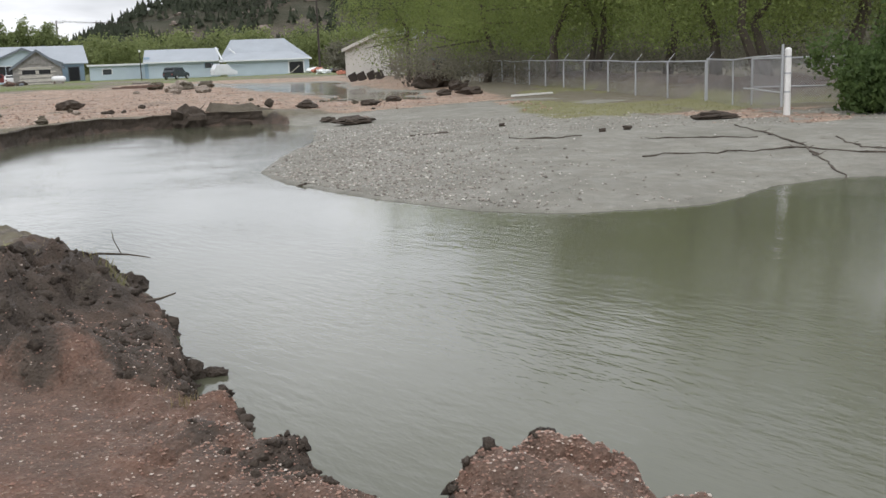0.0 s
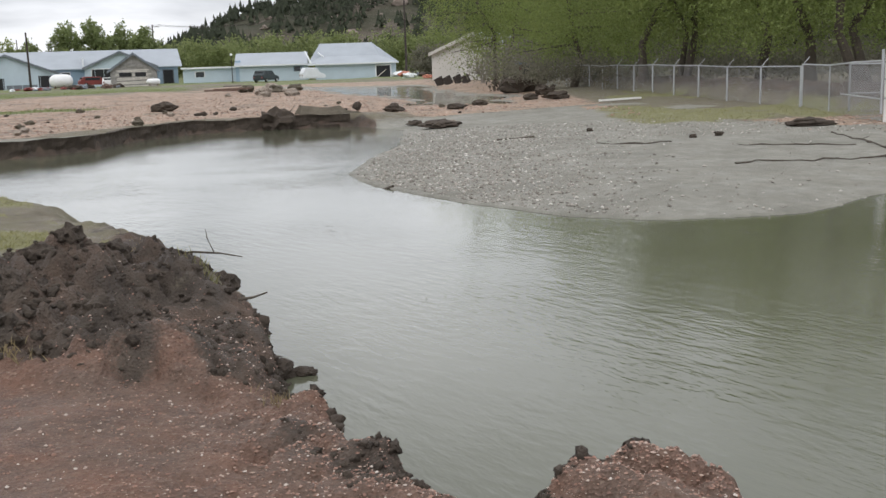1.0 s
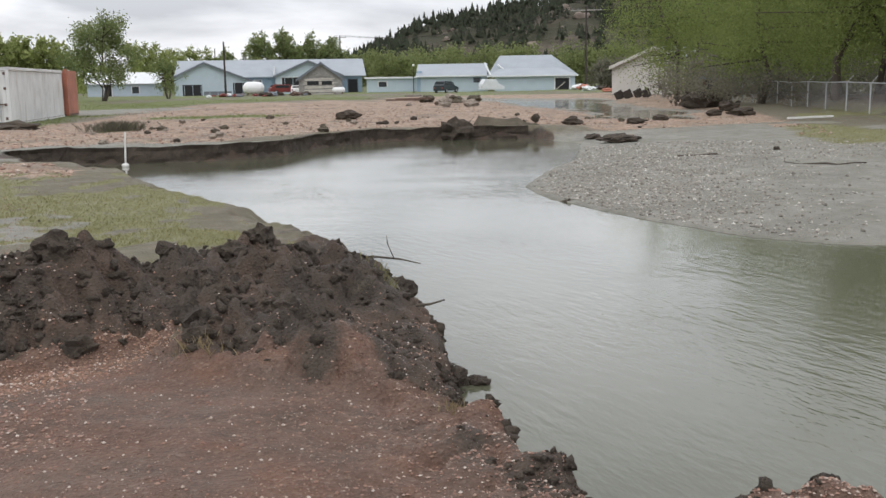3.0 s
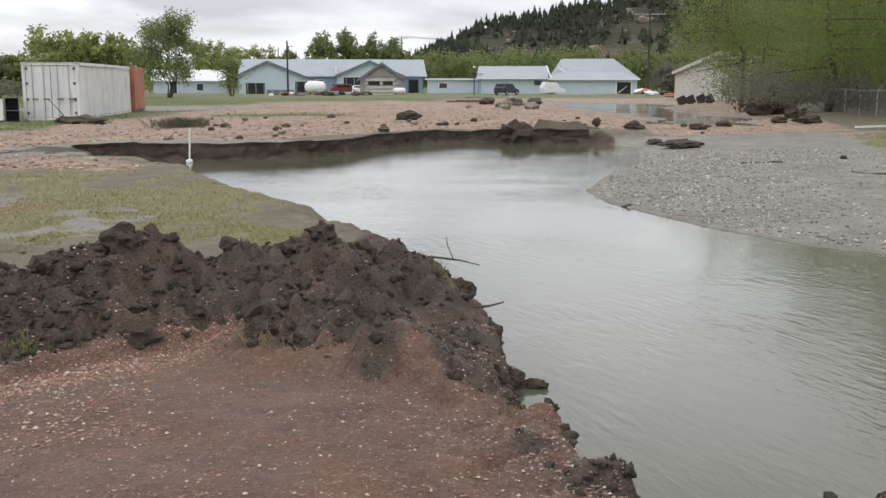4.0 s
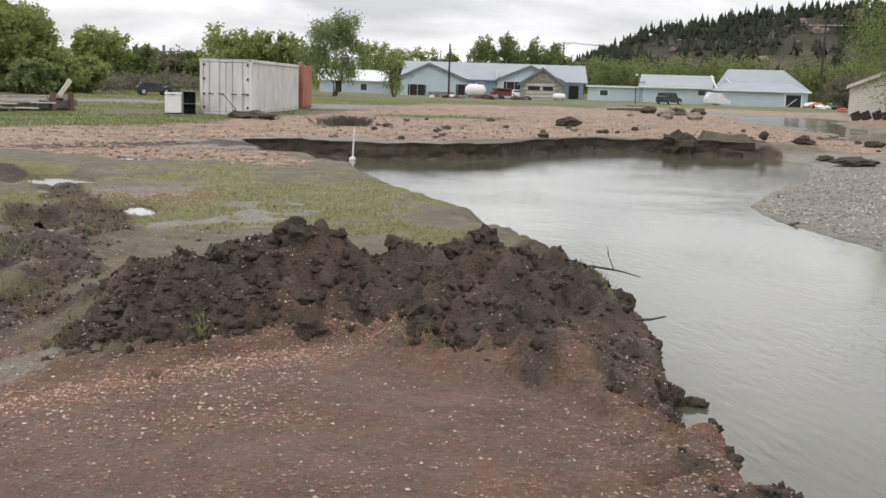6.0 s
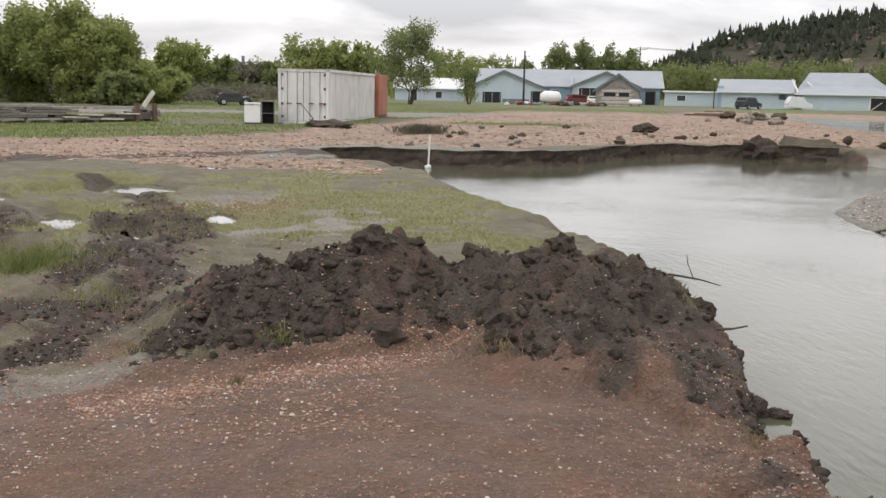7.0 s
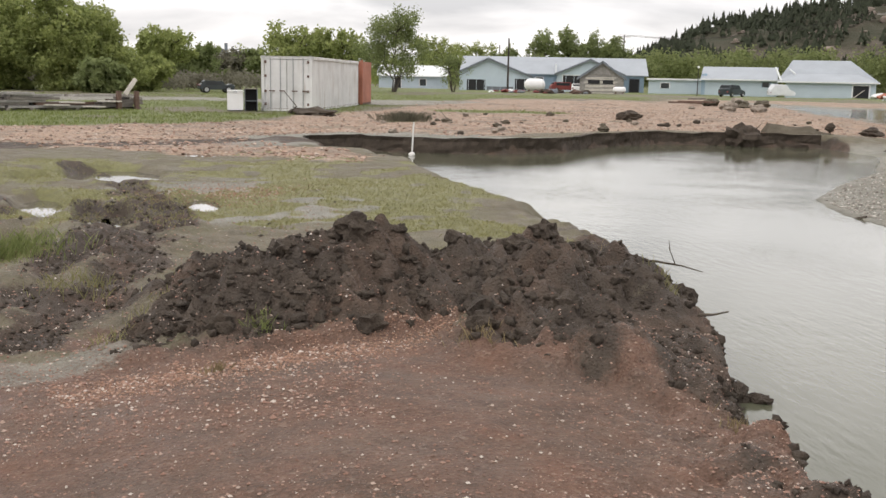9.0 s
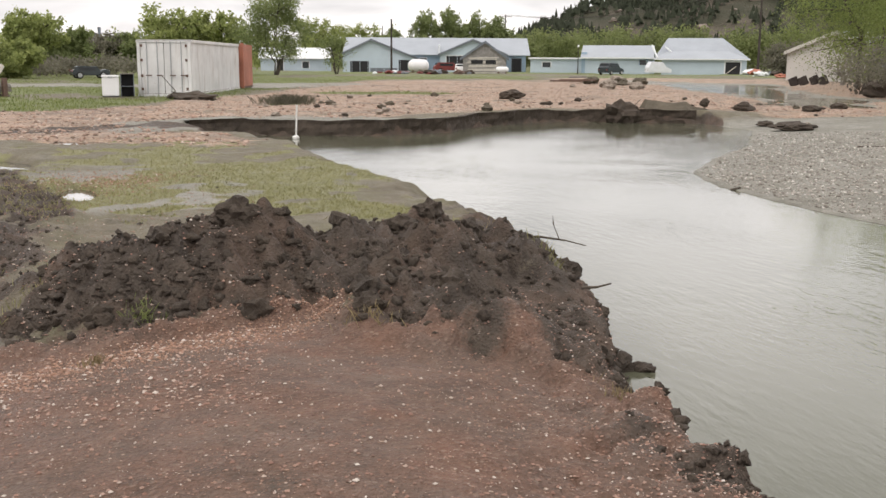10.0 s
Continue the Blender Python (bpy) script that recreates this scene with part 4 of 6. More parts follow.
def gable_front(root, x0, x1, apex, z_left, z_right, z_apex, y0, y1, wall_m, trim_m, over=0.35):
    """A wing whose gable wall faces -y, from y0 back to y1, with its two roof slopes and bargeboards."""
    part("wall", prism([(x0, -0.6), (x1, -0.6), (x1, z_right), (apex, z_apex), (x0, z_left)], y0, y1), wall_m, root)
    for xa, za in ((x0, z_left), (x1, z_right)):
        d = over if xa > apex else -over
        slope = (z_apex - za) / (apex - xa)
        zb = za + slope * d
        prof = [(apex, z_apex + 0.02), (xa + d, zb + 0.02), (xa + d, zb + 0.16), (apex, z_apex + 0.16)]
        part("roof", prism(prof, y0 - 0.4, y1), M_ROOF, root)
        part("bargeboard", prism([(apex, z_apex - 0.14), (xa + d, zb - 0.14), (xa + d, zb + 0.18), (apex, z_apex + 0.18)], y0 - 0.47, y0 - 0.405), trim_m, root)


def siding_lines(root, x0, x1, z0, z1, y, m):
    """Vertical battens of a sheet-metal wall, each a part."""
    first = part("batten", box(-0.03, -0.03, z0, 0.03, 0, z1), m, root)
    first.location = (x0, y, 0)
    for k in range(1, int((x1 - x0) / 1.2) + 1):
        ob = new("batten", first.data)
        ob.parent, ob.location = root, (x0 + 1.2 * k, y, 0)


def main_building():
    az, r, k = 23.65, 155.0, 155.0 / 1800
    x, y = polar(az, r)
    root = thing("blue_building", x, y, -0.05, "long pale-blue metal building with a grey roof and gabled wings", "building", az)
    X = lambda p: (p - 1081) * k
    part("wall", box(X(920), 5, -0.6, X(1240), 16, 2.75), M_SIDING2, root)
    part("roof", roof_sheet(X(912), X(1247), 4.4, 2.7, 10.5, 5.35), M_ROOF, root)
    part("roof", roof_sheet(X(912), X(1247), 16.6, 2.7, 10.5, 5.35), M_ROOF, root)
    gable_front(root, X(917), X(1050), X(967), 2.75, 1.9, 4.75, 0.0, 8, M_SIDING, M_DARKTRIM)
    gable_front(root, X(1086), X(1200), X(1143), 2.75, 2.75, 4.85, 1.0, 9, M_SIDING, M_DARKTRIM)
    siding_lines(root, X(919), X(1048), 0, 1.85, 0, M_SIDING)
    siding_lines(root, X(1088), X(1130), 0, 2.7, 1.0, M_SIDING)
    opening(root, X(930), 0, 2.8, 1.65, 0, M_DARK, "doorway", M_SIDING)
    opening(root, X(1014), 0.25, 2.2, 1.6, 0, M_DARK, "doorway", M_SIDING)
    opening(root, X(965), 0.1, 4.0, 0.55, 0, M_DARKTRIM, "low_panel", M_SIDING)
    opening(root, X(1097), 0.5, 2.7, 2.0, 1.0, M_DARK, "doorway", M_TRIM)
    opening(root, X(1050), 1.35, 1.0, 0.8, 5, M_GLASS, "window")
    part("flashing", box(X(1083), 4.2, 2.7, X(1086), 9.5, 4.2), M_TRIM, root, "white roof flashing")
    opening(root, X(1215), 0.0, 1.4, 2.1, 5, M_DARK, "doorway", M_DARKTRIM)


def far_shed():
    az, r = 32.6 - 1.2, 165.0
    x, y = polar(az, r)
    root = thing("low_blue_shed", x, y, -0.05, "low pale-blue shed with a shiny white metal roof", "building", az)
    part("wall", box(-5.5, 0, -0.6, 5.5, 6, 2.0), M_SIDING, root)
    part("roof", roof_sheet(-5.8, 5.8, -0.5, 2.0, 3.2, 3.7), M_TRIM, root)
    part("roof", roof_sheet(-5.8, 5.8, 6.5, 2.0, 3.2, 3.7), M_TRIM, root)
    opening(root, 1.0, 0.5, 1.0, 1.0, 0)
    opening(root, -3.0, 0, 1.0, 1.9, 0, M_DARK, "doorway")


def old_shed():
    az, r = A(32.81, 1166), 138.0
    x, y = polar(az, r)
    k = r / 1790
    root = thing("old_wooden_shed", x, y, height(x, y) - 0.05, "derelict weathered grey wooden shed with peeling boards", "shed", az)
    gable_front(root, -36 * k, 38 * k, 2 * k, 2.2, 2.2, 4.2, 0, 6, M_OLDWOOD, M_DARKTRIM, 0.4)
    r_ = random.Random(31)
    for i in range(13):
        z = 0.1 + i * 0.165
        part("board", box(-2.1 + r_.uniform(-0.2, 0.1), -0.09, z, 1.9 + r_.uniform(-0.2, 0.3), -0.03, z + 0.13, m=Matrix.Rotation(r_.uniform(-0.02, 0.02), 4, "Y")), M_PALEWOOD if i % 3 != 1 else M_OLDWOOD, root)
    # Window holes are flat black panels, their inner shade put into the colour.
    part("window", box(-1.7, -0.13, 1.35, -0.15, -0.04, 1.85), M_DARK, root)
    part("window", box(0.25, -0.13, 1.35, 1.6, -0.04, 1.85), M_DARK, root)
    part("fallen_board", box(-1.3, -0.12, 2.55, 1.1, -0.06, 2.8, m=Matrix.Rotation(0.05, 4, "Y")), M_OLDWOOD, root)
    part("side_wall", box(2.95, 0.4, 0, 3.0, 5.8, 2.1), M_OLDWOOD, root)


def garage_building():
    az, r = 11.2, 152.0
    k = r / 1800
    x, y = polar(az, r)
    root = thing("blue_garage", x, y, -0.12, "pale-blue garage building with a light metal roof", "building", az)
    X = lambda p: (p - 820) * k
    part("wall", box(X(683), 1.0, -0.6, X(800), 9, 2.45), M_SIDING, root)
    part("roof", roof_sheet(X(675), X(800), 0.5, 2.45, 5, 4.25), M_ROOF, root)
    part("roof", roof_sheet(X(675), X(800), 9.5, 2.45, 5, 4.25), M_ROOF, root)
    part("side_wall", box(X(676), 1.6, -0.6, X(685), 8, 3.2), M_SIDING2, root)
    part("wall", box(X(813), -1.5, -0.6, X(951), 10, 2.3), M_SIDING, root)
    lo, hi = 2.3, 3.3
    bm = bmesh.new()
    pts = [(X(800), -2.0, lo), (X(956), -2.0, lo), (X(926), 2.2, hi + 0.1), (X(822), 2.2, hi + 0.1), (X(822), 6, 5.35), (X(915), 6, 5.35), (X(956), 10.5, lo), (X(800), 10.5, lo), (X(813), 0.2, 3.0)]
    v = [bm.verts.new(p) for p in pts]
    for f in ((0, 1, 2, 3), (3, 2, 5, 4), (1, 6, 5, 2), (0, 3, 4, 7), (4, 5, 6, 7), (0, 7, 6, 1)):
        bm.faces.new([v[i] for i in f])
    part("roof", bm, M_ROOF, root)
    part("verge", tube((X(796), -0.2, 4.2), (X(806), -1.9, 2.4), 0.14, 0.14, 5), M_TRIM, root, "white roof verge")
    part("verge", tube((X(818), 2.0, 4.0), (X(828), 1.8, 3.3), 0.12, 0.12, 5), M_TRIM, root, "white roof verge")
    part("eave_board", box(X(800), -2.06, lo - 0.16, X(956), -2.0, lo + 0.02), M_TRIM, root)
    part("eave_board", box(X(675), 0.42, 2.28, X(800), 0.5, 2.47), M_TRIM, root)
    opening(root, X(917), 0, 2.0, 1.85, -1.5, M_DARK, "garage_doorway", M_TRIM, 0.18)
    part("brace", tube((X(918), -1.6, 0.2), (X(934), -1.6, 1.3), 0.06, 0.06, 5), M_PALEWOOD, root)
    opening(root, X(776), 1.4, 1.1, 0.7, 1.0, M_GLASS, "window", M_SIDING2)
    siding_lines(root, X(688), X(796), 0, 2.3, 1.0, M_SIDING)
    siding_lines(root, X(816), X(910), 0, 2.2, -1.5, M_SIDING)
    low = thing("low_blue_annex", *polar(16.6, 156), -0.1, "low flat-roofed pale-blue annex with two windows", "building", 16.6)
    part("wall", box(-5.2, 0, -0.6, 4.7, 6, 2.15), M_SIDING, low)
    part("roof", box(-5.5, -0.4, 2.15, 4.8, 6.4, 2.4), M_TRIM, low)
    opening(low, -3.4, 0.95, 1.2, 0.75, 0)
    opening(low, 2.6, 0.95, 1.1, 0.75, 0)


def pale_building():
    az, r = 3.7, 104.0
    x, y = polar(az, r)
    root = thing("tan_metal_building", x, y, -0.1, "pale tan metal building half hidden by bare trees", "building", az - 24)
    gable_front(root, -2.6, 6.4, 2.2, 2.75, 2.75, 4.6, 0, 12, M_TAN, M_TAN, 0.15)
    part("side_wall", box(-2.62, 0.02, -0.6, -2.57, 11.9, 2.7), M_TAN, root)


def far_house():
    x, y = polar(42.0, 170)
    root = thing("far_house", x, y, 1.6, "distant grey house with a dark roof among trees", "house", 42)
    gable_front(root, -3, 3, 0, 2.4, 2.4, 4.2, 0, 7, M_OLDWOOD, M_DARKTRIM)
    part("chimney", box(1.0, 3, 3.2, 1.5, 3.5, 5.0), M_DARKTRIM, root)
    opening(root, -0.5, 0.8, 1, 1, 0)
    part("foundation", box(-3, 0.1, -2.2, 3, 7, 0), M_BANK, root)


main_building()
far_shed()
old_shed()
garage_building()
pale_building()
far_house()


# ---- container yard ----
def corrugated(x0, x1, z0, z1, y, depth=0.04, pitch=0.28):
    """A folded steel sheet in the x-z plane, facing -y."""
    bm, xs = bmesh.new(), []
    x, k = x0, 0
    while x < x1:
        for dx, dy in ((0, 0), (0.35, 0), (0.5, 1), (0.85, 1)):
            if x + dx * pitch < x1:
                xs.append((x + dx * pitch, y + dy * depth))
        x += pitch
    xs.append((x1, y))
    lo, hi = [bm.verts.new((a, b, z0)) for a, b in xs], [bm.verts.new((a, b, z1)) for a, b in xs]
    for i in range(len(xs) - 1):
        bm.faces.new((lo[i], lo[i + 1], hi[i + 1], hi[i]))
    return bm


def container(x, y, turn, length, paint, label, name="shipping_container"):
    w, h = 2.44, 2.59
    root = thing(name, x, y, height(x, y) - 0.02, label, "container", turn)
    for px in (-w / 2 + 0.08, w / 2 - 0.08):
        for py in (0.08, length - 0.08):
            part("corner_post", box(px - 0.08, py - 0.08, 0, px + 0.08, py + 0.08, h, 0.02), paint, root)
    part("roof", box(-w / 2, 0, h - 0.06, w / 2, length, h - 0.005), paint, root)
    part("floor", box(-w / 2 + 0.02, 0.02, 0.05, w / 2 - 0.02, length - 0.02, 0.16), M_RUSTDARK, root)
    for z in (0.02, h - 0.14):
        part("end_rail", box(-w / 2, 0, z, w / 2, 0.1, z + 0.13), paint, root)
        for s in (-1, 1):
            part("side_rail", box(s * w / 2 - 0.05, 0.1, z, s * w / 2 + 0.05, length - 0.1, z + 0.12), paint, root)
    for s in (-1, 1):
        m = Matrix.Translation((s * (w / 2 - 0.02), 0, 0)) @ Matrix.Rotation(radians(90 * s), 4, "Z")
        bm = corrugated(0.16 if s > 0 else -length + 0.16, length - 0.16 if s > 0 else -0.16, 0.14, h - 0.1, 0)
        bmesh.ops.transform(bm, matrix=m, verts=bm.verts)
        part("side_wall", bm, paint, root)
    part("back_wall", box(-w / 2 + 0.1, length - 0.1, 0.1, w / 2 - 0.1, length - 0.05, h - 0.1), paint, root)
    for s in (-1, 1):
        door = part("door", box(s * 0.012 if s > 0 else -w / 2 + 0.17, 0.03, 0.16, w / 2 - 0.17 if s > 0 else -0.012, 0.08, h - 0.16, 0.012), paint, root)
        for dx in (0.3, 0.78):
            part("lock_rod", tube((s * dx, 0.0, 0.1), (s * dx, 0.0, h - 0.08), 0.022, 0.022, 8), M_GALV, door)
            part("lock_handle", box(s * dx - 0.04, -0.05, 0.95, s * dx + 0.22, -0.02, 1.0), M_RUSTDARK, door)
        for z in (0.3, 0.9, 1.6, 2.25):
            part("hinge", box(s * (w / 2 - 0.2) - 0.05, -0.01, z, s * (w / 2 - 0.2) + 0.05, 0.03, z + 0.12), M_RUSTDARK, door)
    return root


CX, CY = -30.45, 38.37
container(CX, CY, 24.3, 12.19, M_WHITE, "white steel shipping container with rust-streaked doors on the grass")
cdx, cdy = -math.sin(radians(24.3)), math.cos(radians(24.3))


def red_panel():
    x, y = CX + cdx * 12.6 + 0.05, CY + cdy * 12.6 + 0.02
    root = thing("rusty_container", x, y, height(x, y), "rust-red steel container standing behind the white one", "container", 24.3)
    part("body", box(-1.3, 0, 0.1, 1.3, 3.4, 2.5, 0.03), M_RUST, root)
    part("end_wall", corrugated(-1.25, 1.25, 0.12, 2.45, -0.045), M_RUST, root)
    part("corner_post", box(1.2, -0.06, 0, 1.36, 0.1, 2.58, 0.02), M_RUST, root)
    part("skid", box(-1.3, 0, 0, 1.3, 3.4, 0.1), M_RUSTDARK, root)


red_panel()


def appliance():
    x, y = polar(32.81 + 8.4, 48.5)
    root = thing("white_chest_freezer", x, y, height(x, y), "white enamelled chest freezer dumped on the grass", "freezer", 40)
    part("cabinet", box(-0.36, -0.3, 0.04, 0.36, 0.5, 0.86, 0.03), M_ENAMEL, root)
    part("lid", box(-0.38, -0.33, 0.87, 0.38, 0.52, 0.95, 0.025), M_ENAMEL, root)
    part("handle", box(-0.1, -0.36, 0.86, 0.1, -0.33, 0.9), M_GALV, root)
    part("vent_grille", box(0.362, 0.1, 0.3, 0.37, 0.4, 0.62), M_DARKTRIM, root)
    part("foot_rail", box(-0.34, -0.28, 0, 0.34, 0.48, 0.04), M_DARK, root)
    x, y = polar(32.81 + 7.55, 49.0)
    root = thing("dark_cabinet", x, y, height(x, y), "dark open metal cabinet beside the freezer", "cabinet", 40)
    for a in (-0.3, 0.26):
        part("side_panel", box(a, -0.3, 0, a + 0.04, 0.3, 1.0), M_DARKTRIM, root)
    part("back_panel", box(-0.26, 0.26, 0, 0.26, 0.3, 1.0), M_DARK, root)
    part("top", box(-0.32, -0.32, 1.0, 0.32, 0.32, 1.04), M_LUMBER, root)
    part("shelf", box(-0.26, -0.28, 0.45, 0.26, 0.26, 0.48), M_DARKTRIM, root)


appliance()


def lumber_pile():
    r = random.Random(41)
    ax, ay = polar(32.81 + 22.9, 46.0)
    bx, by = polar(32.81 + 13.6, 50.0)
    turn = math.degrees(math.atan2(by - ay, bx - ax))
    length = math.hypot(bx - ax, by - ay)
    root = thing("lumber_pile", ax, ay, height((ax + bx) / 2, (ay + by) / 2), "long pile of weathered grey timbers and boards on the grass", "lumber pile", turn)
    for k in range(9):
        x = 0.2 + k * (length - 0.5) / 8
        part("bearer", box(x, -0.7, 0, x + 0.14, 1.0, 0.12), M_LUMBER, root)
    for layer in range(6):
        z = 0.12 + layer * 0.115
        x = r.uniform(-0.2, 0.5)
        while x < length - 0.6:
            run = r.uniform(1.6, 4.2)
            end = min(length, x + run)
            if layer < 2 or r.random() < (0.95 if x < 2.8 or x > length - 2.6 else 0.5 if layer < 4 else 0.25):
                for j in range(3):
                    yy = -0.6 + j * 0.5 + r.uniform(-0.06, 0.06)
                    m = Matrix.Translation((x, yy, z)) @ Matrix.Rotation(r.uniform(-0.05, 0.05), 4, "Z") @ Matrix.Rotation(r.uniform(-0.012, 0.012), 4, "Y")
                    part("timber", box(0, 0, 0, end - x, r.uniform(0.2, 0.42), 0.10, m=m), r.choice((M_LUMBER, M_LUMBER, M_OLDWOOD, M_RUSTDARK if layer < 3 else M_OLDWOOD)), root)
            x = end + r.uniform(0.0, 0.5)
    for k in range(4):
        x = (0.3, 0.9, length - 1.4, length - 0.5)[k]
        part("stack_post", box(x, -0.82, 0, x + 0.18, -0.64, 0.85), M_RUSTDARK, root)
    part("leaning_board", box(0, -0.75, 0, 0.9, -0.69, 0.2, m=Matrix.Translation((length - 0.9, 0, 0.62)) @ Matrix.Rotation(radians(-52), 4, "Y")), M_PALEWOOD, root, "pale board sticking up")
    for x, z in ((3.9, 0.3), (4.6, 0.42), (5.6, 0.25), (6.4, 0.5)):
        part("pale_board", box(x, -0.86, z, x + 1.1, -0.66, z + 0.06, m=Matrix.Rotation(0.02, 4, "Y")), M_PALEWOOD, root)


lumber_pile()


# ---- fence and gate ----
G, FAR_END, P = Vector((8.52, 32.4, 0)), Vector((1.75, 72, 0)), Vector((8.69, 25.3, 0))
FENCE_H = 1.24


def mesh_panel(a, b, h, pitch=0.085, wire=0.0022, z0=0.03):
    """Woven wire between two points: two families of slanting flat wires."""
    a, b = Vector(a), Vector(b)
    u = (b - a).normalized()
    n = Vector((-u.y, u.x, 0))
    length, vs, fs = (b - a).length, [], []
    k = -h
    while k < length:
        for s in (0, 1):
            lo, hi = (k, k + h) if s == 0 else (k + h, k)
            zl, zh = 0.0, h
            if lo < 0 or hi < 0:
                if lo < hi:
                    zl, lo = -lo / (hi - lo) * h, 0
                else:
                    zh, hi = h * lo / (lo - hi), 0
            if lo > length or hi > length:
                if hi > lo:
                    zh, hi = zl + (zh - zl) * (length - lo) / (hi - lo), length
                else:
                    zl, lo = zh - (zh - zl) * (length - hi) / (lo - hi), length
            p, q = a + u * lo + Vector((0, 0, zl + z0)) + n * 0.004 * s, a + u * hi + Vector((0, 0, zh + z0)) + n * 0.004 * s
            w = Vector((0, 0, 1)) * wire + u * wire * (1 if s else -1)
            i = len(vs)
            vs += [p - w, p + w, q + w, q - w]
            fs.append((i, i + 1, i + 2, i + 3))
        k += pitch
    return vs, fs


def fence():
    root = thing("chain_link_fence", 0, 0, 0, "galvanised chain-link fence along the cottonwoods with barbed-wire arms", "fence")
    d = FAR_END - G
    n = int(d.length / 2.9)
    tops = []
    post_me = arm_me = None
    for k in range(n + 1):
        p = G + d * k / n
        z = height(p.x, p.y)
        tops.append(Vector((p.x, p.y, z + FENCE_H)))
        post = part("post", tube((0, 0, -0.2), (0, 0, FENCE_H), 0.032, 0.032, 8), M_GALV, root) if post_me is None else new("post", post_me)
        post_me = post.data
        post.parent, post.location = root, (p.x, p.y, z)
        if k % 2 == 0 or k < 8:
            arm = part("barb_arm", tube((0, 0, -0.02), (0.26, 0.05, 0.28), 0.015, 0.012, 6), M_GALV, root) if arm_me is None else new("barb_arm", arm_me)
            arm_me = arm.data
            arm.parent, arm.location = root, (p.x, p.y, z + FENCE_H)
    for k in range(n):
        part("top_rail", tube(tops[k], tops[k + 1], 0.022, 0.022, 6), M_GALV, root)
        vs, fs = mesh_panel(tops[k] - Vector((0, 0, FENCE_H)), tops[k + 1] - Vector((0, 0, FENCE_H)), FENCE_H - 0.05)
        ob = new("wire_mesh", mesh_of("wire_mesh", vs, fs, M_WIRE))
        ob.parent = root
        ob["kind"] = "stuff"


def gate():
    z = height(P.x, P.y)
    post = thing("gate_post", P.x, P.y, z, "stout white-painted gate post with a rounded cap", "post")
    part("shaft", tube((0, 0, -0.2), (0, 0, 1.58), 0.085, 0.082, 18), M_POST, post)
    cap = bmesh.new()
    bmesh.ops.create_uvsphere(cap, u_segments=16, v_segments=8, radius=0.083, matrix=Matrix.Translation((0, 0, 1.58)) @ Matrix.Diagonal((1, 1, 0.75, 1)))
    part("cap", cap, M_POST, post)
    for h in (0.55, 1.0, 1.4):
        part("clamp_band", tube((0, 0, h), (0, 0, h + 0.04), 0.09, 0.09, 18), M_GALV, post)
    leaf = thing("chain_link_gate", 0, 0, 0, "sagging open chain-link gate hung on the white post", "gate")
    a, b = Vector((P.x - 0.14, P.y - 0.02, z)), Vector((G.x + 0.02, G.y - 0.1, height(G.x, G.y)))
    part("hinge_pipe", tube(a + Vector((0, 0, 0.2)), a + Vector((0, 0, 1.72)), 0.035, 0.035, 8), M_GALV, leaf)
    part("end_pipe", tube(b + Vector((0, 0, 0.04)), b + Vector((0, 0, 1.32)), 0.025, 0.025, 8), M_GALV, leaf)
    mid = a.lerp(b, 0.6)
    bend = [a + Vector((0, 0, 1.45)), a.lerp(b, 0.3) + Vector((0, 0, 1.40)), mid + Vector((0, 0, 1.3)), b + Vector((0, 0, 1.3))]
    rail = bmesh.new()
    for p, q in zip(bend, bend[1:]):
        tube(p, q, 0.022, 0.022, 6, rail)
    part("top_rail", rail, M_GALV, leaf)
    part("brace_pipe", tube(mid + Vector((0, 0, 0.03)), mid + Vector((0, 0, 1.28)), 0.02, 0.02, 6), M_GALV, leaf)
    part("middle_rail", tube(a + Vector((0, 0, 0.55)), a.lerp(b, 0.45) + Vector((0, 0, 0.55)), 0.02, 0.02, 6), M_GALV, leaf)
    for k in range(2):
        p, q = (a, mid) if k == 0 else (mid, b)
        vs, fs = mesh_panel(p, q, 1.28, 0.07, 0.0030)
        ob = new("wire_mesh", mesh_of("wire_mesh", vs, fs, M_WIRE))
        ob.parent = leaf
        ob["kind"] = "stuff"
    side = thing("side_fence", 0, 0, 0, "short run of chain-link fence between gate and bush", "fence")
    p, q = Vector((P.x + 0.4, P.y + 4.2, 0)), Vector((P.x + 3.6, P.y + 3.2, 0))
    p.z, q.z = height(p.x, p.y), height(q.x, q.y)
    for h in (0.5, 1.3):
        part("rail", tube(p + Vector((0, 0, h)), q + Vector((0, 0, h)), 0.022, 0.022, 6), M_GALV, side)
    for e in (p, q):
        part("post", tube(e - Vector((0, 0, 0.2)), e + Vector((0, 0, 1.32)), 0.03, 0.03, 8), M_GALV, side)
    vs, fs = mesh_panel(p, q, 1.28, 0.07, 0.0030)
    ob = new("wire_mesh", mesh_of("wire_mesh", vs, fs, M_WIRE))
    ob.parent = side
    ob["kind"] = "stuff"


fence()
gate()


# ---- poles and wires ----
def utility_pole(az, r, tall, label, arm=0.0, width=0.13):
    x, y = polar(az, r)
    root = thing("utility_pole", x, y, height(x, y) - 0.3, label, "pole", az)
    part("shaft", tube((0, 0, 0), (0, 0, tall + 0.3), width * 1.25, width * 0.8, 10), M_POLE, root)
    if arm:
        part("crossarm", box(-arm, -0.06, tall - 0.25, arm, 0.06, tall - 0.1), M_OLDWOOD, root)
        for k in (-0.9, -0.5, 0.5, 0.9):
            part("insulator", tube((arm * k, 0, tall - 0.1), (arm * k, 0, tall + 0.1), 0.05, 0.04, 6), M_DARKTRIM, root)
    return Vector((x, y, height(x, y) + tall))


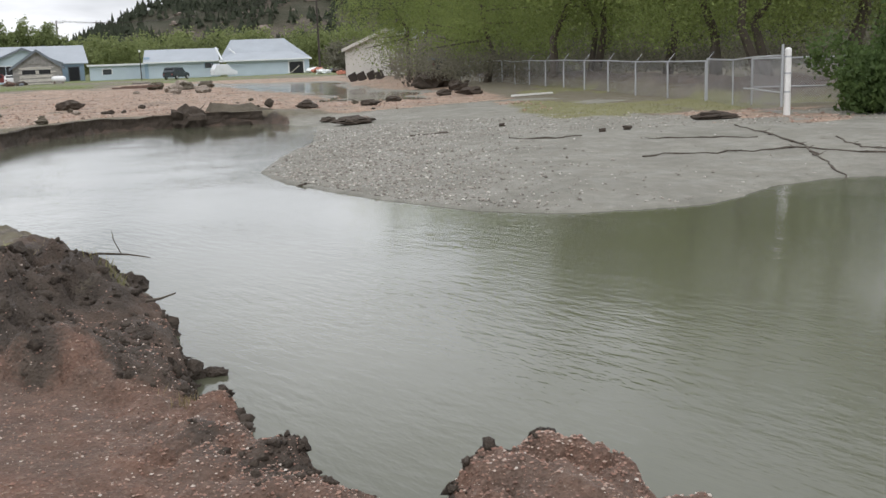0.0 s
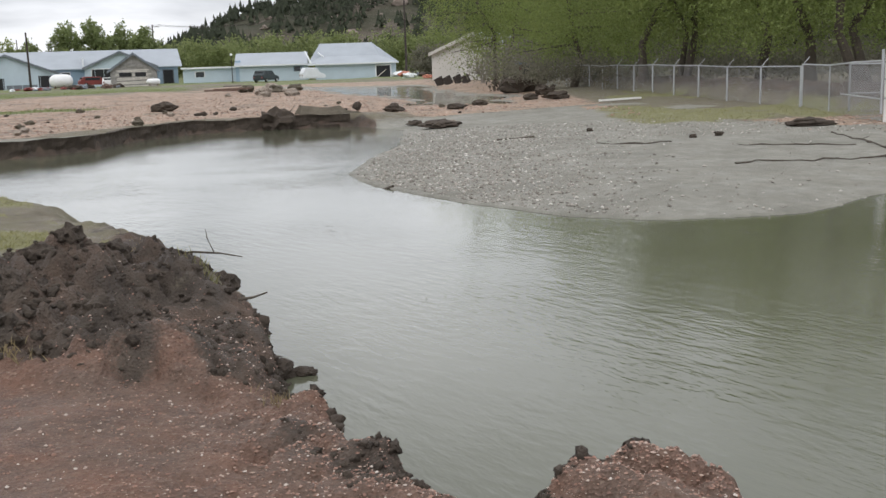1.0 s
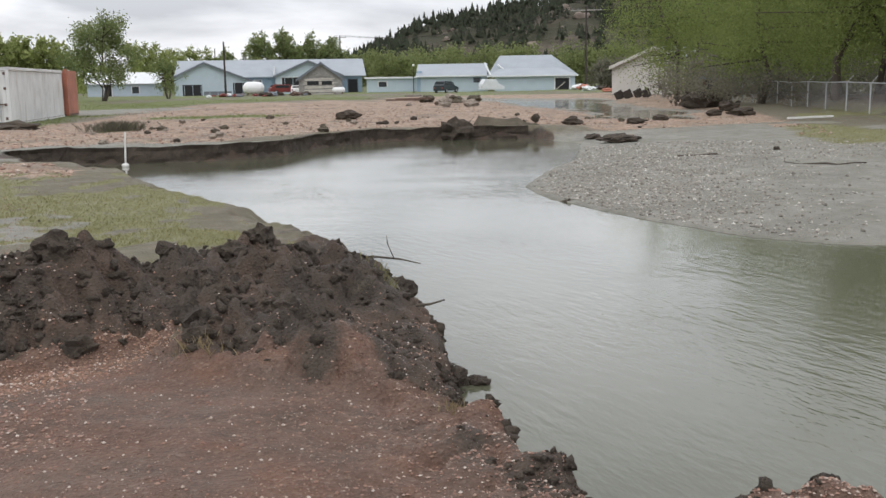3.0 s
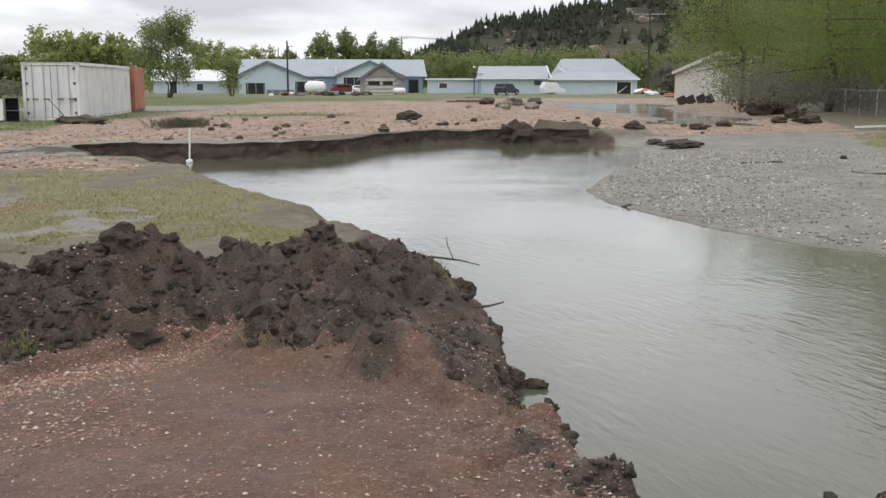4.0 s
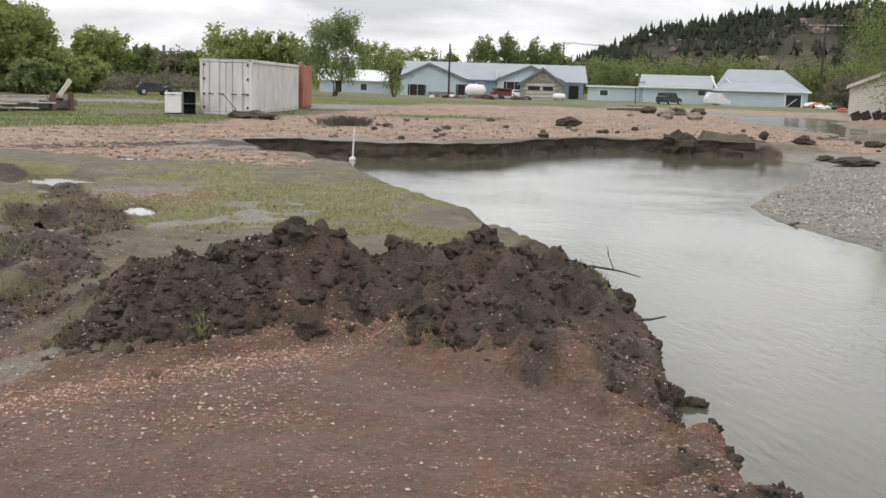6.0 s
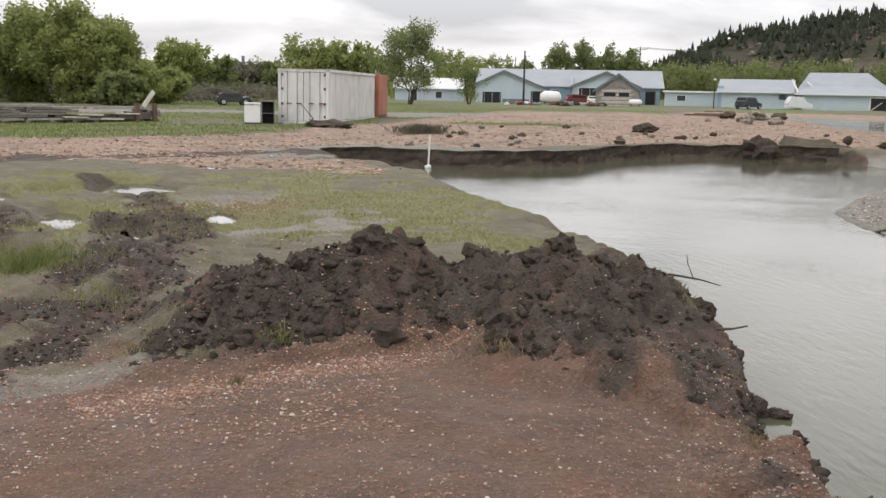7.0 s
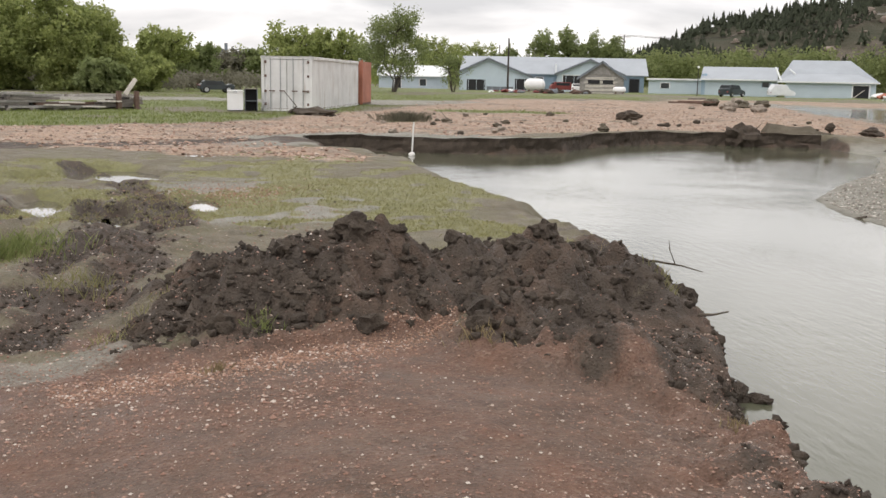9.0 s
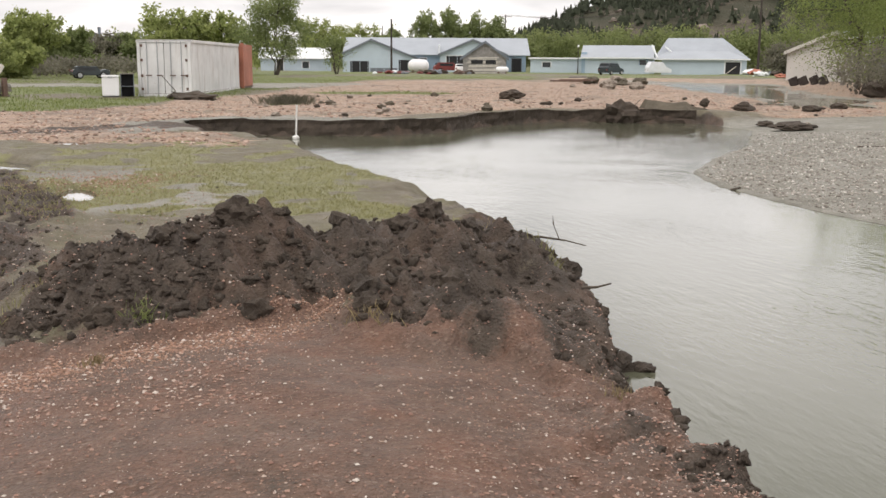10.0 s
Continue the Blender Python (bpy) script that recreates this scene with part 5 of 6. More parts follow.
utility_pole(A(32.81, 998.5), 140, 7.1, "dark bare utility pole in front of the blue building")
p_mid = utility_pole(A(22.37, 1311), 150, 11.6, "tall dark utility pole with a crossarm", 2.2, 0.15)
p_far = utility_pole(A(32.81, 1205), 235, 12.0, "distant utility pole with a crossarm above the roofs", 1.5, 0.15)
p_far2 = utility_pole(A(32.81, 1036), 240, 9.4, "distant bare utility pole behind the roofs", 0, 0.12)
p_far3 = utility_pole(A(32.81, 983), 240, 9.6, "distant bare utility pole behind the roofs", 0, 0.12)


def wire_span(a, b, sag, label):
    cu = bpy.data.curves.new("overhead_wire", "CURVE")
    cu.dimensions, cu.bevel_depth, cu.bevel_resolution = "3D", 0.022, 0
    sp = cu.splines.new("POLY")
    sp.points.add(16)
    for k in range(17):
        t = k / 16
        p = a.lerp(b, t)
        sp.points[k].co = (p.x, p.y, p.z - sag * 4 * t * (1 - t), 1)
    cu.materials.append(M_POLE)
    tagged(new("overhead_wire", cu), label, "wire", "overhead wires")


for s in (-1.8, 0.0, 1.8):
    wire_span(p_mid + Vector((s, 0, 0)), p_far + Vector((s * 0.7, 0, 0)), 2.0, "thin sagging overhead power wire between utility poles")
    wire_span(p_mid + Vector((s, 0, 0)), Vector((*polar(-20, 175), 13.5)) + Vector((s, 0, 0)), 1.6, "thin overhead power wire running into the cottonwoods")


def yard_lamp(az, r):
    x, y = polar(az, r)
    root = thing("yard_lamp", x, y, height(x, y), "slim dark yard lamp post with a white globe", "lamp")
    part("pole", tube((0, 0, -0.2), (0, 0, 3.7), 0.07, 0.05, 8), M_POLE, root)
    g = bmesh.new()
    bmesh.ops.create_uvsphere(g, u_segments=12, v_segments=8, radius=0.17, matrix=Matrix.Translation((0, 0, 3.8)))
    part("globe", g, M_ENAMEL, root)


yard_lamp(A(32.81, 1342), 143)


# ---- vehicles and tanks ----
def car(name, az, r, turn, paint, label, tall=1.5, length=4.3, category="car", cover=False):
    x, y = polar(az, r)
    root = thing(name, x, y, height(x, y), label, category, az + turn)
    h = tall
    prof = [(-length / 2, 0.32), (length / 2, 0.32), (length / 2, 0.72), (length * 0.44, 0.85), (length * 0.25, h * 0.62), (length * 0.12, h * 0.97), (-length * 0.36, h), (-length * 0.46, h * 0.66), (-length / 2, h * 0.6)]
    body = prism(prof, -0.82, 0.82)
    bmesh.ops.bevel(body, geom=list(body.edges), offset=0.07, segments=2, affect="EDGES")
    part("body", body, paint, root)
    if not cover:
        for s in (-1, 1):
            part("side_window", box(-length * 0.33, s * 0.80 - 0.03, h * 0.64, length * 0.12, s * 0.80 + 0.03, h * 0.9, 0.02), M_GLASS, root)
        part("windscreen", box(-0.03, -0.68, -0.24, 0.03, 0.68, 0.24, m=Matrix.Translation((length * 0.2, 0, h * 0.79)) @ Matrix.Rotation(radians(-35), 4, "Y")), M_GLASS, root)
        part("rear_window", box(-length * 0.43, -0.62, h * 0.68, -length * 0.40, 0.62, h * 0.92), M_GLASS, root)
    for sx in () if cover else (-0.31, 0.32):
        for sy in (-0.78, 0.78):
            wheel = part("wheel", tube((length * sx, sy - 0.1, 0.33), (length * sx, sy + 0.1, 0.33), 0.29, 0.29, 16), M_TYRE, root)
            part("rim", tube((length * sx, sy - 0.115, 0.33), (length * sx, sy + 0.115, 0.33), 0.18, 0.18, 12), M_GALV, wheel)
    for sy in (-0.6, 0.6):
        part("headlight", box(length / 2 - 0.05, sy - 0.12, 0.6, length / 2 + 0.01, sy + 0.12, 0.72), M_TRIM, root)
        part("tail_light", box(-length / 2 - 0.01, sy - 0.1, 0.62, -length / 2 + 0.04, sy + 0.1, 0.78), M_CARRED, root)


car("dark_suv", A(12.51, 728), 143, 60, M_CARDARK, "dark blue-green sport utility car parked by the garage", 1.62)
car("covered_car", A(12.51, 808), 140, 20, M_CARWHITE, "small car under a pale sheet parked by the garage", 1.75, 3.2, cover=True)
car("red_pickup", A(32.81, 1102), 143, 10, M_CARRED, "old dark red pickup parked among scrap", 1.4, 4.2, "pickup")
car("white_van", A(32.81, 1128), 141, 80, M_ENAMEL, "old white car parked beside the wooden shed", 1.3, 3.6)
car("dark_car", A(32.81, 482), 92, 10, M_CARDARK, "dark car parked far off on the field track", 1.1, 3.0)


def tank(az, r, radius, length, label, turn):
    x, y = polar(az, r)
    root = thing("storage_tank", x, y, height(x, y), label, "tank", az + turn)
    bm = bmesh.new()
    bmesh.ops.create_uvsphere(bm, u_segments=20, v_segments=14, radius=radius, matrix=Matrix.Translation((0, 0, radius + 0.15)) @ Matrix.Rotation(radians(90), 4, "Y"))
    for v in bm.verts:
        v.co.x += (length / 2 - radius) * (1 if v.co.x > 0.01 else -1 if v.co.x < -0.01 else 0)
    bm.faces.ensure_lookup_table()
    part("vessel", bm, M_ENAMEL, root)
    for s in (-1, 1):
        part("saddle", box(s * length * 0.28 - 0.06, -radius * 0.7, 0, s * length * 0.28 + 0.06, radius * 0.7, 0.35), M_RUSTDARK, root)
    part("valve_dome", tube((0, 0, radius * 2 + 0.1), (0, 0, radius * 2 + 0.28), 0.14, 0.12, 10), M_GALV, root)


tank(A(32.81, 1047), 141, 0.85, 2.9, "large white storage tank on saddles among scrap", 8)
tank(A(32.81, 1200), 134, 0.38, 1.7, "small white gas tank beside the wooden shed", 5)


# ---- flood debris ----
def rough_lump(name, x, y, size, material, label, category, seed, group="", sink=0.25, turn=0.0):
    root = part(name, lump(size, 0.55, seed, 1.0, 3), material)
    root.matrix_basis = pose(x, y, height(x, y) + size[2] * (1 - sink), 0, 0, turn)
    return tagged(root, label, category, group)


rough_lump("turf_clump", *polar(A(32.81, 1216), 45), (0.5, 0.35, 0.22), M_CLOD, "dark uprooted clump of turf on the gravel", "clump", 1)
rough_lump("turf_clump", *polar(A(0.02, 630), 31.0), (0.55, 0.4, 0.14), M_CLOD, "dark turf clump on the gravel bar", "clump", 3)
rough_lump("turf_clump", *polar(A(0.02, 1270), 25.6), (0.5, 0.22, 0.11), M_CLOD, "dark sodden log half sunk in the silt", "log", 4)
for i, (px, r, sx, sz) in enumerate([(548, 37, 0.35, 0.16), (586, 33, 0.25, 0.1), (768, 58, 0.9, 0.5), (815, 52, 0.5, 0.25), (838, 46, 0.5, 0.2), (790, 47, 0.35, 0.15), (905, 62, 0.7, 0.5), (700, 42, 0.3, 0.12), (660, 38, 0.35, 0.12), (1120, 23, 0.10, 0.06), (895, 26, 0.08, 0.05), (1075, 22.5, 0.08, 0.05)]):
    rough_lump("mud_clump", *polar(A(0.02, px), r), (sx, sx * 0.7, sz), M_CLOD, "dark clump of mud stranded on the flood gravel", "clump", 10 + i, "mud clumps on the flat")
r_ = random.Random(51)
for i in range(46):
    az, r = r_.uniform(2, 34), r_.uniform(30, 50)
    x, y = polar(az, r)
    s = r_.uniform(0.06, 0.2)
    rough_lump("mud_clump", x, y, (s, s * 0.7, s * 0.5), r_.choice((M_CLOD, M_SLAB, M_STONE)), "dark clump of mud stranded on the flood gravel", "clump", 30 + i, "mud clumps on the flat", turn=r_.uniform(0, 180))
for i in range(20):
    x, y = polar(A(12.51, r_.gauss(745, 32)), r_.uniform(64, 80))
    s = r_.uniform(0.18, 0.62)
    rough_lump("boulder", x, y, (s, s * 0.8, s * 0.6), M_STONE if i % 4 else M_SLAB, "pale grey boulder in a row across the washed-out road", "boulder", 80 + i, "boulders across the road", 0.35, r_.uniform(0, 180))


def mud_slab():
    x, y = -6.65, 34.75
    root = thing("earth_slab", x, y, WATER - 0.06, "broken muddy slab of earth tilted on the far bank", "slab", 8)
    for name, size, at, tilt, m in (("slab_body", (2.1, 1.2, 0.26), (0, 0.25, 0.28), 36, M_SLAB), ("broken_edge", (1.5, 0.5, 0.3), (0.1, -0.25, 0.05), 12, M_CLOD), ("broken_edge", (0.7, 0.6, 0.4), (-1.25, 0.2, 0.12), 20, M_CLOD)):
        bm = box(-size[0] / 2, -size[1] / 2, -size[2] / 2, size[0] / 2, size[1] / 2, size[2] / 2, 0.03, m=Matrix.Translation(at) @ Matrix.Rotation(radians(tilt), 4, "X") @ Matrix.Rotation(radians(5), 4, "Y"))
        bmesh.ops.subdivide_edges(bm, edges=list(bm.edges), cuts=5, use_grid_fill=True)
        for v in bm.verts:
            v.co += Vector((0.26, 0.22, 0.26)) * noise.noise(v.co * 1.7 + Vector((3, 1, 0))) + Vector((0.07, 0.07, 0.09)) * noise.noise(v.co * 7)
        part(name, bm, m, root)
    part("rubble", lump((0.15, 0.13, 0.14), 0.4, 5, 1.0, 3), M_CLOD, root).location = (1.02, 0.55, 0.72)
    q, r = np.random.default_rng(63), random.Random(63)
    ball = thing("root_ball", -8.25, 34.0, WATER - 0.05, "dark torn root ball with trailing roots on the far bank", "root ball")
    part("earth", lump((0.5, 0.4, 0.42), 0.7, 2, 1.0, 3), M_CLOD, ball).location = (0, 0, 0.3)
    for k in range(16):
        a = r.uniform(0, math.tau)
        bm = bmesh.new()
        limbs(bm, (0.25 * math.cos(a), 0.2 * math.sin(a), 0.35), (0.75 * math.cos(a), 0.5 * math.sin(a) - 0.1, r.uniform(0.1, 0.85)), 0.03, 0.006, 4, r, 5)
        part("root", bm, M_BARK, ball)


mud_slab()


def plank(name, p, q, w, t, material, label, category="plank"):
    p, q = Vector(p), Vector(q)
    u = q - p
    root = part(name, box(0, -w / 2, 0, u.length, w / 2, t, 0.008), material)
    root.matrix_basis = Matrix.Translation(p) @ u.to_track_quat("X", "Z").to_matrix().to_4x4()
    return tagged(root, label, category)


def on_ground(x, y, up=0.02):
    return (x, y, height(x, y) + up)


plank("white_pipe", on_ground(*polar(A(0.02, 911), 39.6), 0.06), on_ground(*polar(A(0.02, 983), 41.0), 0.08), 0.10, 0.07, M_POST, "long white plastic pipe lying on the grass", "pipe")
x, y = -13.95, 22.65
stake = thing("white_stake", x, y, WATER - 0.3, "slim white marker stake standing in the water", "stake")
part("rod", tube((0, 0, 0), (0.06, 0, 1.16), 0.024, 0.022, 8), M_POST, stake)
part("foot", lump((0.09, 0.09, 0.06), 0.3, 6, 1.0, 2), M_POST, stake).location = (0.01, 0, 0.33)
for i, (a, b, r0, r1) in enumerate([(625, 690, 82, 80), (640, 700, 78, 77), (655, 686, 84, 84)]):
    plank("fallen_timber", on_ground(*polar(A(12.51, a), r0), 0.1 + 0.12 * i), on_ground(*polar(A(12.51, b), r1), 0.12 + 0.12 * i), 0.5, 0.12, M_RUSTDARK if i < 2 else M_LUMBER, "dark broken timber heaped on the gravel")
for i, px in enumerate((1035, 1050, 1068, 1082)):
    x, y = polar(A(12.51, px), 86)
    root = thing("leaning_panel", x, y, height(x, y), "dark wooden panel leaning by the fence end", "panel", 20, "leaning panels")
    part("board", box(-0.35, -0.06, 0, 0.35, 0.06, 0.7, m=Matrix.Rotation(radians(-25), 4, "Y")), M_POLE, root)
    part("rail", box(-0.35, 0.06, 0.3, 0.35, 0.14, 0.42, m=Matrix.Rotation(radians(-25), 4, "Y")), M_LUMBER, root)


def wrack():
    x, y = polar(A(0.02, 772), 61)
    root = thing("wrecked_sign", x, y, height(x, y), "dark broken board on a post wrapped in flood wrack", "wreckage", 0)
    part("post", tube((0, 0, 0), (0.05, 0, 1.55), 0.10, 0.09, 8), M_RUSTDARK, root)
    part("board", box(-0.5, -0.1, 1.45, 0.55, 0.12, 1.62, m=Matrix.Rotation(radians(8), 4, "Y")), M_DARKTRIM, root)
    part("torn_sheet", box(0.0, -0.16, 0.95, 0.42, -0.1, 1.5, m=Matrix.Rotation(radians(5), 4, "Y")), M_DARK, root)
    q = np.random.default_rng(61)
    p = q.normal(size=(700, 3)) * (0.65, 0.5, 0.22) + (0, 0, 0.3)
    p[:, 2] = np.abs(p[:, 2])
    v, f = scatter_leaves(p, 0.16, q)
    ob = new("wrack", mesh_of("wrack", v, f, M_BARK))
    ob.parent = root
    ob["kind"] = "stuff"


wrack()


def junk_row():
    r = random.Random(71)
    for i in range(26):
        px = r.uniform(960, 1140)
        x, y = polar(A(32.81, px), r.uniform(132, 139))
        s = r.uniform(0.2, 0.55)
        rough_lump("scrap_lump", x, y, (s * 1.6, s, s * 0.6), r.choice((M_DARKTRIM, M_RUSTDARK, M_TRIM, M_CLOD, M_CARRED)), "lump of rusting farm scrap in front of the blue building", "scrap", 200 + i, "farm scrap", 0.3, r.uniform(0, 180))
    for i in range(10):
        x, y = polar(A(12.51, r.uniform(950, 1022)), r.uniform(120, 150))
        s = r.uniform(0.4, 0.9)
        rough_lump("scrap_lump", x, y, (s * 1.5, s, s * 0.5), r.choice((M_DARKTRIM, M_TRIM, M_TRIM, M_CLOD, M_RUST)), "lump of flood-strewn scrap beside the garage", "scrap", 240 + i, "flood scrap", 0.3, r.uniform(0, 180))


junk_row()


# ---- twigs and tufts on the near bank ----
def branch(points, r0, label, name="driftwood_branch", group=""):
    x, y, z = points[0]
    root = thing(name, x, y, z, label, "branch", 0, group)
    bm = bmesh.new()
    for i, (p, q) in enumerate(zip(points, points[1:])):
        k = 1 - i / len(points)
        tube(Vector(p) - Vector(points[0]), Vector(q) - Vector(points[0]), r0 * k, r0 * (k - 0.2), 6, bm)
    part("stem", bm, M_BARK, root)
    return root


zb = height(-3.0, 8.6)
b1 = branch([(-3.25, 8.45, zb + 0.05), (-2.85, 8.6, zb + 0.09), (-2.6, 8.62, zb + 0.07), (-2.42, 8.65, zb + 0.03)], 0.014, "thin dead branch lying over the edge of the bank")
part("twig", tube((0.60, 0.155, 0.022), (0.52, 0.19, 0.17), 0.006, 0.003, 5), M_BARK, b1)
part("twig", tube((0.535, 0.183, 0.14), (0.50, 0.25, 0.22), 0.005, 0.002, 5), M_BARK, b1)
branch([(-1.98, 6.95, height(-1.98, 6.95) + 0.02), (-1.88, 6.97, height(-1.98, 6.95) + 0.03), (-1.78, 7.0, height(-1.98, 6.95) + 0.06)], 0.012, "broken root end sticking out of the bank")
x, y = polar(A(32.81, 605), 44)
b2 = branch([on_ground(x, y, 0.05), on_ground(x + 0.5, y, 0.35), on_ground(x - 0.1, y - 0.1, 1.0)], 0.03, "dead branch leaning on the white container")
part("twig", tube((0.3, 0, 0.3), (0.9, -0.1, 0.15), 0.02, 0.01, 5), M_BARK, b2)
rough_lump("dead_brush", *polar(A(32.81, 652), 43.5), (1.0, 0.4, 0.2), M_BARK, "low tangle of dark brush in front of the container", "brush", 301)


def blades(name, label, places, tall, wide, material, seed, lean=0.5):
    """Grass: one bent blade at each place (n x 3)."""
    q = np.random.default_rng(seed)
    n = len(places)
    a = q.uniform(0, math.tau, n)
    h = tall * q.uniform(0.5, 1.25, n)
    d = np.stack([np.cos(a), np.sin(a), 0 * a], -1)
    s = np.stack([-np.sin(a), np.cos(a), 0 * a], -1) * wide
    top = places + d * (h * lean * q.uniform(0.1, 1.0, n))[:, None]
    top[:, 2] += h
    mid = places * 0.55 + top * 0.45
    mid[:, 2] += 0.12 * h
    v = np.stack([places - s, places + s, mid + s * 0.7, top, mid - s * 0.7], 1).reshape(-1, 3)
    f = np.arange(5 * n).reshape(-1, 5)
    return tagged(new(name, mesh_of(name, v, f, material)), label, "grass", kind="stuff")


def grass_places(count, az0, az1, r0, r1, seed, least=0.5, key="grass"):
    q = np.random.default_rng(seed)
    az, r = np.radians(q.uniform(az0, az1, count)), r0 * (r1 / r0) ** q.uniform(0, 1, count)
    x, y = -np.sin(az) * r, np.cos(az) * r
    h, c = terrain(x, y)
    keep = c[key] > least + 0.3 * (q.uniform(0, 1, count) - 0.5)
    return np.stack([x, y, h - 0.01], -1)[keep], q


p, _ = grass_places(80000, 10, 62, 8.5, 24, 401, 0.5)
blades("meadow_grass", "thin trampled yellow-green grass on the wet meadow", p, 0.045, 0.004, M_BLADE, 402, 1.4)
p, _ = grass_places(14000, -26, -3, 26, 62, 405, 0.5)
blades("verge_grass", "flattened straw-green grass along the fence", p, 0.06, 0.010, M_BLADE, 406, 1.2)
p, _ = grass_places(90000, 4, 62, 26, 110, 403, 0.45, "field")
blades("field_grass", "patchy green spring grass on the far field", p, 0.11, 0.014, M_FIELD, 404, 0.8)


def tuft(x, y, n, spread, tall, material, label, seed):
    q = np.random.default_rng(seed)
    px, py = x + q.normal(size=n) * spread, y + q.normal(size=n) * spread
    h, _ = terrain(px, py)
    ob = blades("grass_tuft", label, np.stack([px, py, h], -1), tall, 0.003, material, seed + 1, 1.0)
    tagged(ob, category="grass tuft", group="grass tufts")


for i, (x, y, n, sp, tall, m, lab) in enumerate([
        (-2.95, 8.45, 260, 0.16, 0.08, M_STRAW, "straw-coloured grass tuft on the crumbling bank edge"), (-2.35, 7.75, 200, 0.10, 0.09, M_BLADE, "green grass tuft hanging over the bank edge"),
        (-3.5, 9.3, 400, 0.25, 0.05, M_STRAW, "dead grass mat along the bank edge"), (-2.45, 6.1, 60, 0.06, 0.08, M_BLADE, "sparse green tuft growing out of the clay heap"),
        (-2.75, 5.15, 60, 0.08, 0.07, M_STRAW, "dry tuft at the foot of the clay heap"), (-1.12, 4.95, 110, 0.07, 0.06, M_STRAW, "straw-coloured tuft on the gravel edge"),
        (-8.1, 6.0, 520, 0.26, 0.17, M_TUFT, "bright green grass tuft between wheel ruts"), (-6.4, 5.35, 160, 0.16, 0.09, M_BLADE, "small green grass tuft in the mud"),
        (-5.3, 5.0, 60, 0.10, 0.06, M_BLADE, "small green tuft beside the clay heap"), (-4.15, 4.85, 60, 0.05, 0.08, M_TUFT, "small green tuft on the clay heap"), (-3.9, 4.15, 40, 0.04, 0.06, M_STRAW, "dry tuft in the red gravel"),
        (-4.95, 4.35, 60, 0.08, 0.06, M_BLADE, "flattened green tuft in the mud"), (-20.9, 33.5, 900, 0.5, 0.35, M_SAGE, "grey-green weed clump on the shale flat")]):
    tuft(x, y, n, sp, tall, m, lab, 500 + 3 * i)


# ---- loose clods, pebbles and stones ----
def stones(name, label, places, sizes, material, seed, base="octa", flat=0.6, sink=0.25):
    """Many small broken stones, joined."""
    q = np.random.default_rng(seed)
    bm = bmesh.new()
    if base == "octa":
        bmesh.ops.create_icosphere(bm, subdivisions=1, radius=1)
    else:
        bmesh.ops.create_icosphere(bm, subdivisions=2, radius=1)
    bm.verts.ensure_lookup_table()
    if base == "octa":
        bv = np.array([(1, 0, 0), (-1, 0, 0), (0, 1, 0), (0, -1, 0), (0, 0, 1), (0, 0, -1)], float)
        bf = np.array([(0, 2, 4), (2, 1, 4), (1, 3, 4), (3, 0, 4), (2, 0, 5), (1, 2, 5), (3, 1, 5), (0, 3, 5)])
    else:
        bv = np.array([v.co[:] for v in bm.verts])
        bf = np.array([[v.index for v in f.verts] for f in bm.faces])
    bm.free()
    n, m = len(places), len(bv)
    a = q.uniform(0, math.tau, n)
    sx, sy, sz = sizes, sizes * q.uniform(0.55, 1, n), sizes * flat * q.uniform(0.6, 1.2, n)
    v = bv[None] * (1 + 0.32 * q.uniform(-1, 1, (n, m)))[..., None]
    if base != "octa":
        for k in range(3):
            axis = q.normal(size=(n, 1, 3))
            v = v * (1 + 0.22 * np.sin((v * axis).sum(-1) * 2.2 + q.uniform(0, 6, (n, 1))))[..., None]
    v = v * np.stack([sx, sy, sz], -1)[:, None, :]
    c, s = np.cos(a)[:, None], np.sin(a)[:, None]
    v = np.stack([v[..., 0] * c - v[..., 1] * s, v[..., 0] * s + v[..., 1] * c, v[..., 2]], -1)
    v = v + (places + np.stack([0 * sz, 0 * sz, sz * (1 - 2 * sink)], -1))[:, None, :]
    f = (bf[None] + (np.arange(n) * m)[:, None, None]).reshape(-1, 3)
    return tagged(new(name, mesh_of(name, v.reshape(-1, 3), f, material, base != "octa")), label, "stones", kind="stuff")


def cover_places(count, az0, az1, r0, r1, seed, key, least, shore=-9.0):
    q = np.random.default_rng(seed)
    az, r = np.radians(q.uniform(az0, az1, count)), r0 * (r1 / r0) ** q.uniform(0, 1, count)
    x, y = -np.sin(az) * r, np.cos(az) * r
    h, c = terrain(x, y)
    keep = (c[key] > least + 0.4 * (q.uniform(0, 1, count) - 0.5)) & (c["shore"] > shore)
    return np.stack([x, y, h], -1)[keep], q


p, q = cover_places(22000, -26, 60, 2.4, 9.5, 601, "heap", 0.32, 0.02)
stones("clay_clods", "broken dark clay clods over the heap and bank", p, 0.005 + 0.042 * q.uniform(0, 1, len(p)) ** 3.2, M_CLOD, 602, "ico", 0.75, 0.35)
p, q = cover_places(7000, -12, 34, 3.2, 9, 644, "dark", 0.6, 0.02)
stones("slope_clods", "small dark clods over the slope above the water", p, 0.004 + 0.024 * q.uniform(0, 1, len(p)) ** 3.5, M_CLOD, 645, "ico", 0.7, 0.35)
p, q = cover_places(36000, -26, 60, 2.4, 10, 603, "gravel", 0.5, 0.02)
stones("red_pebbles", "red and pale pebbles strewn over the wet pad", p, 0.0024 + 0.010 * q.uniform(0, 1, len(p)) ** 4.5, M_PEBBLE, 604)
q = np.random.default_rng(620)
e = np.stack([0.72 + q.normal(size=6000) * 0.33, 4.35 + q.normal(size=6000) * 0.25], -1)
h, c = terrain(e[:, 0], e[:, 1])
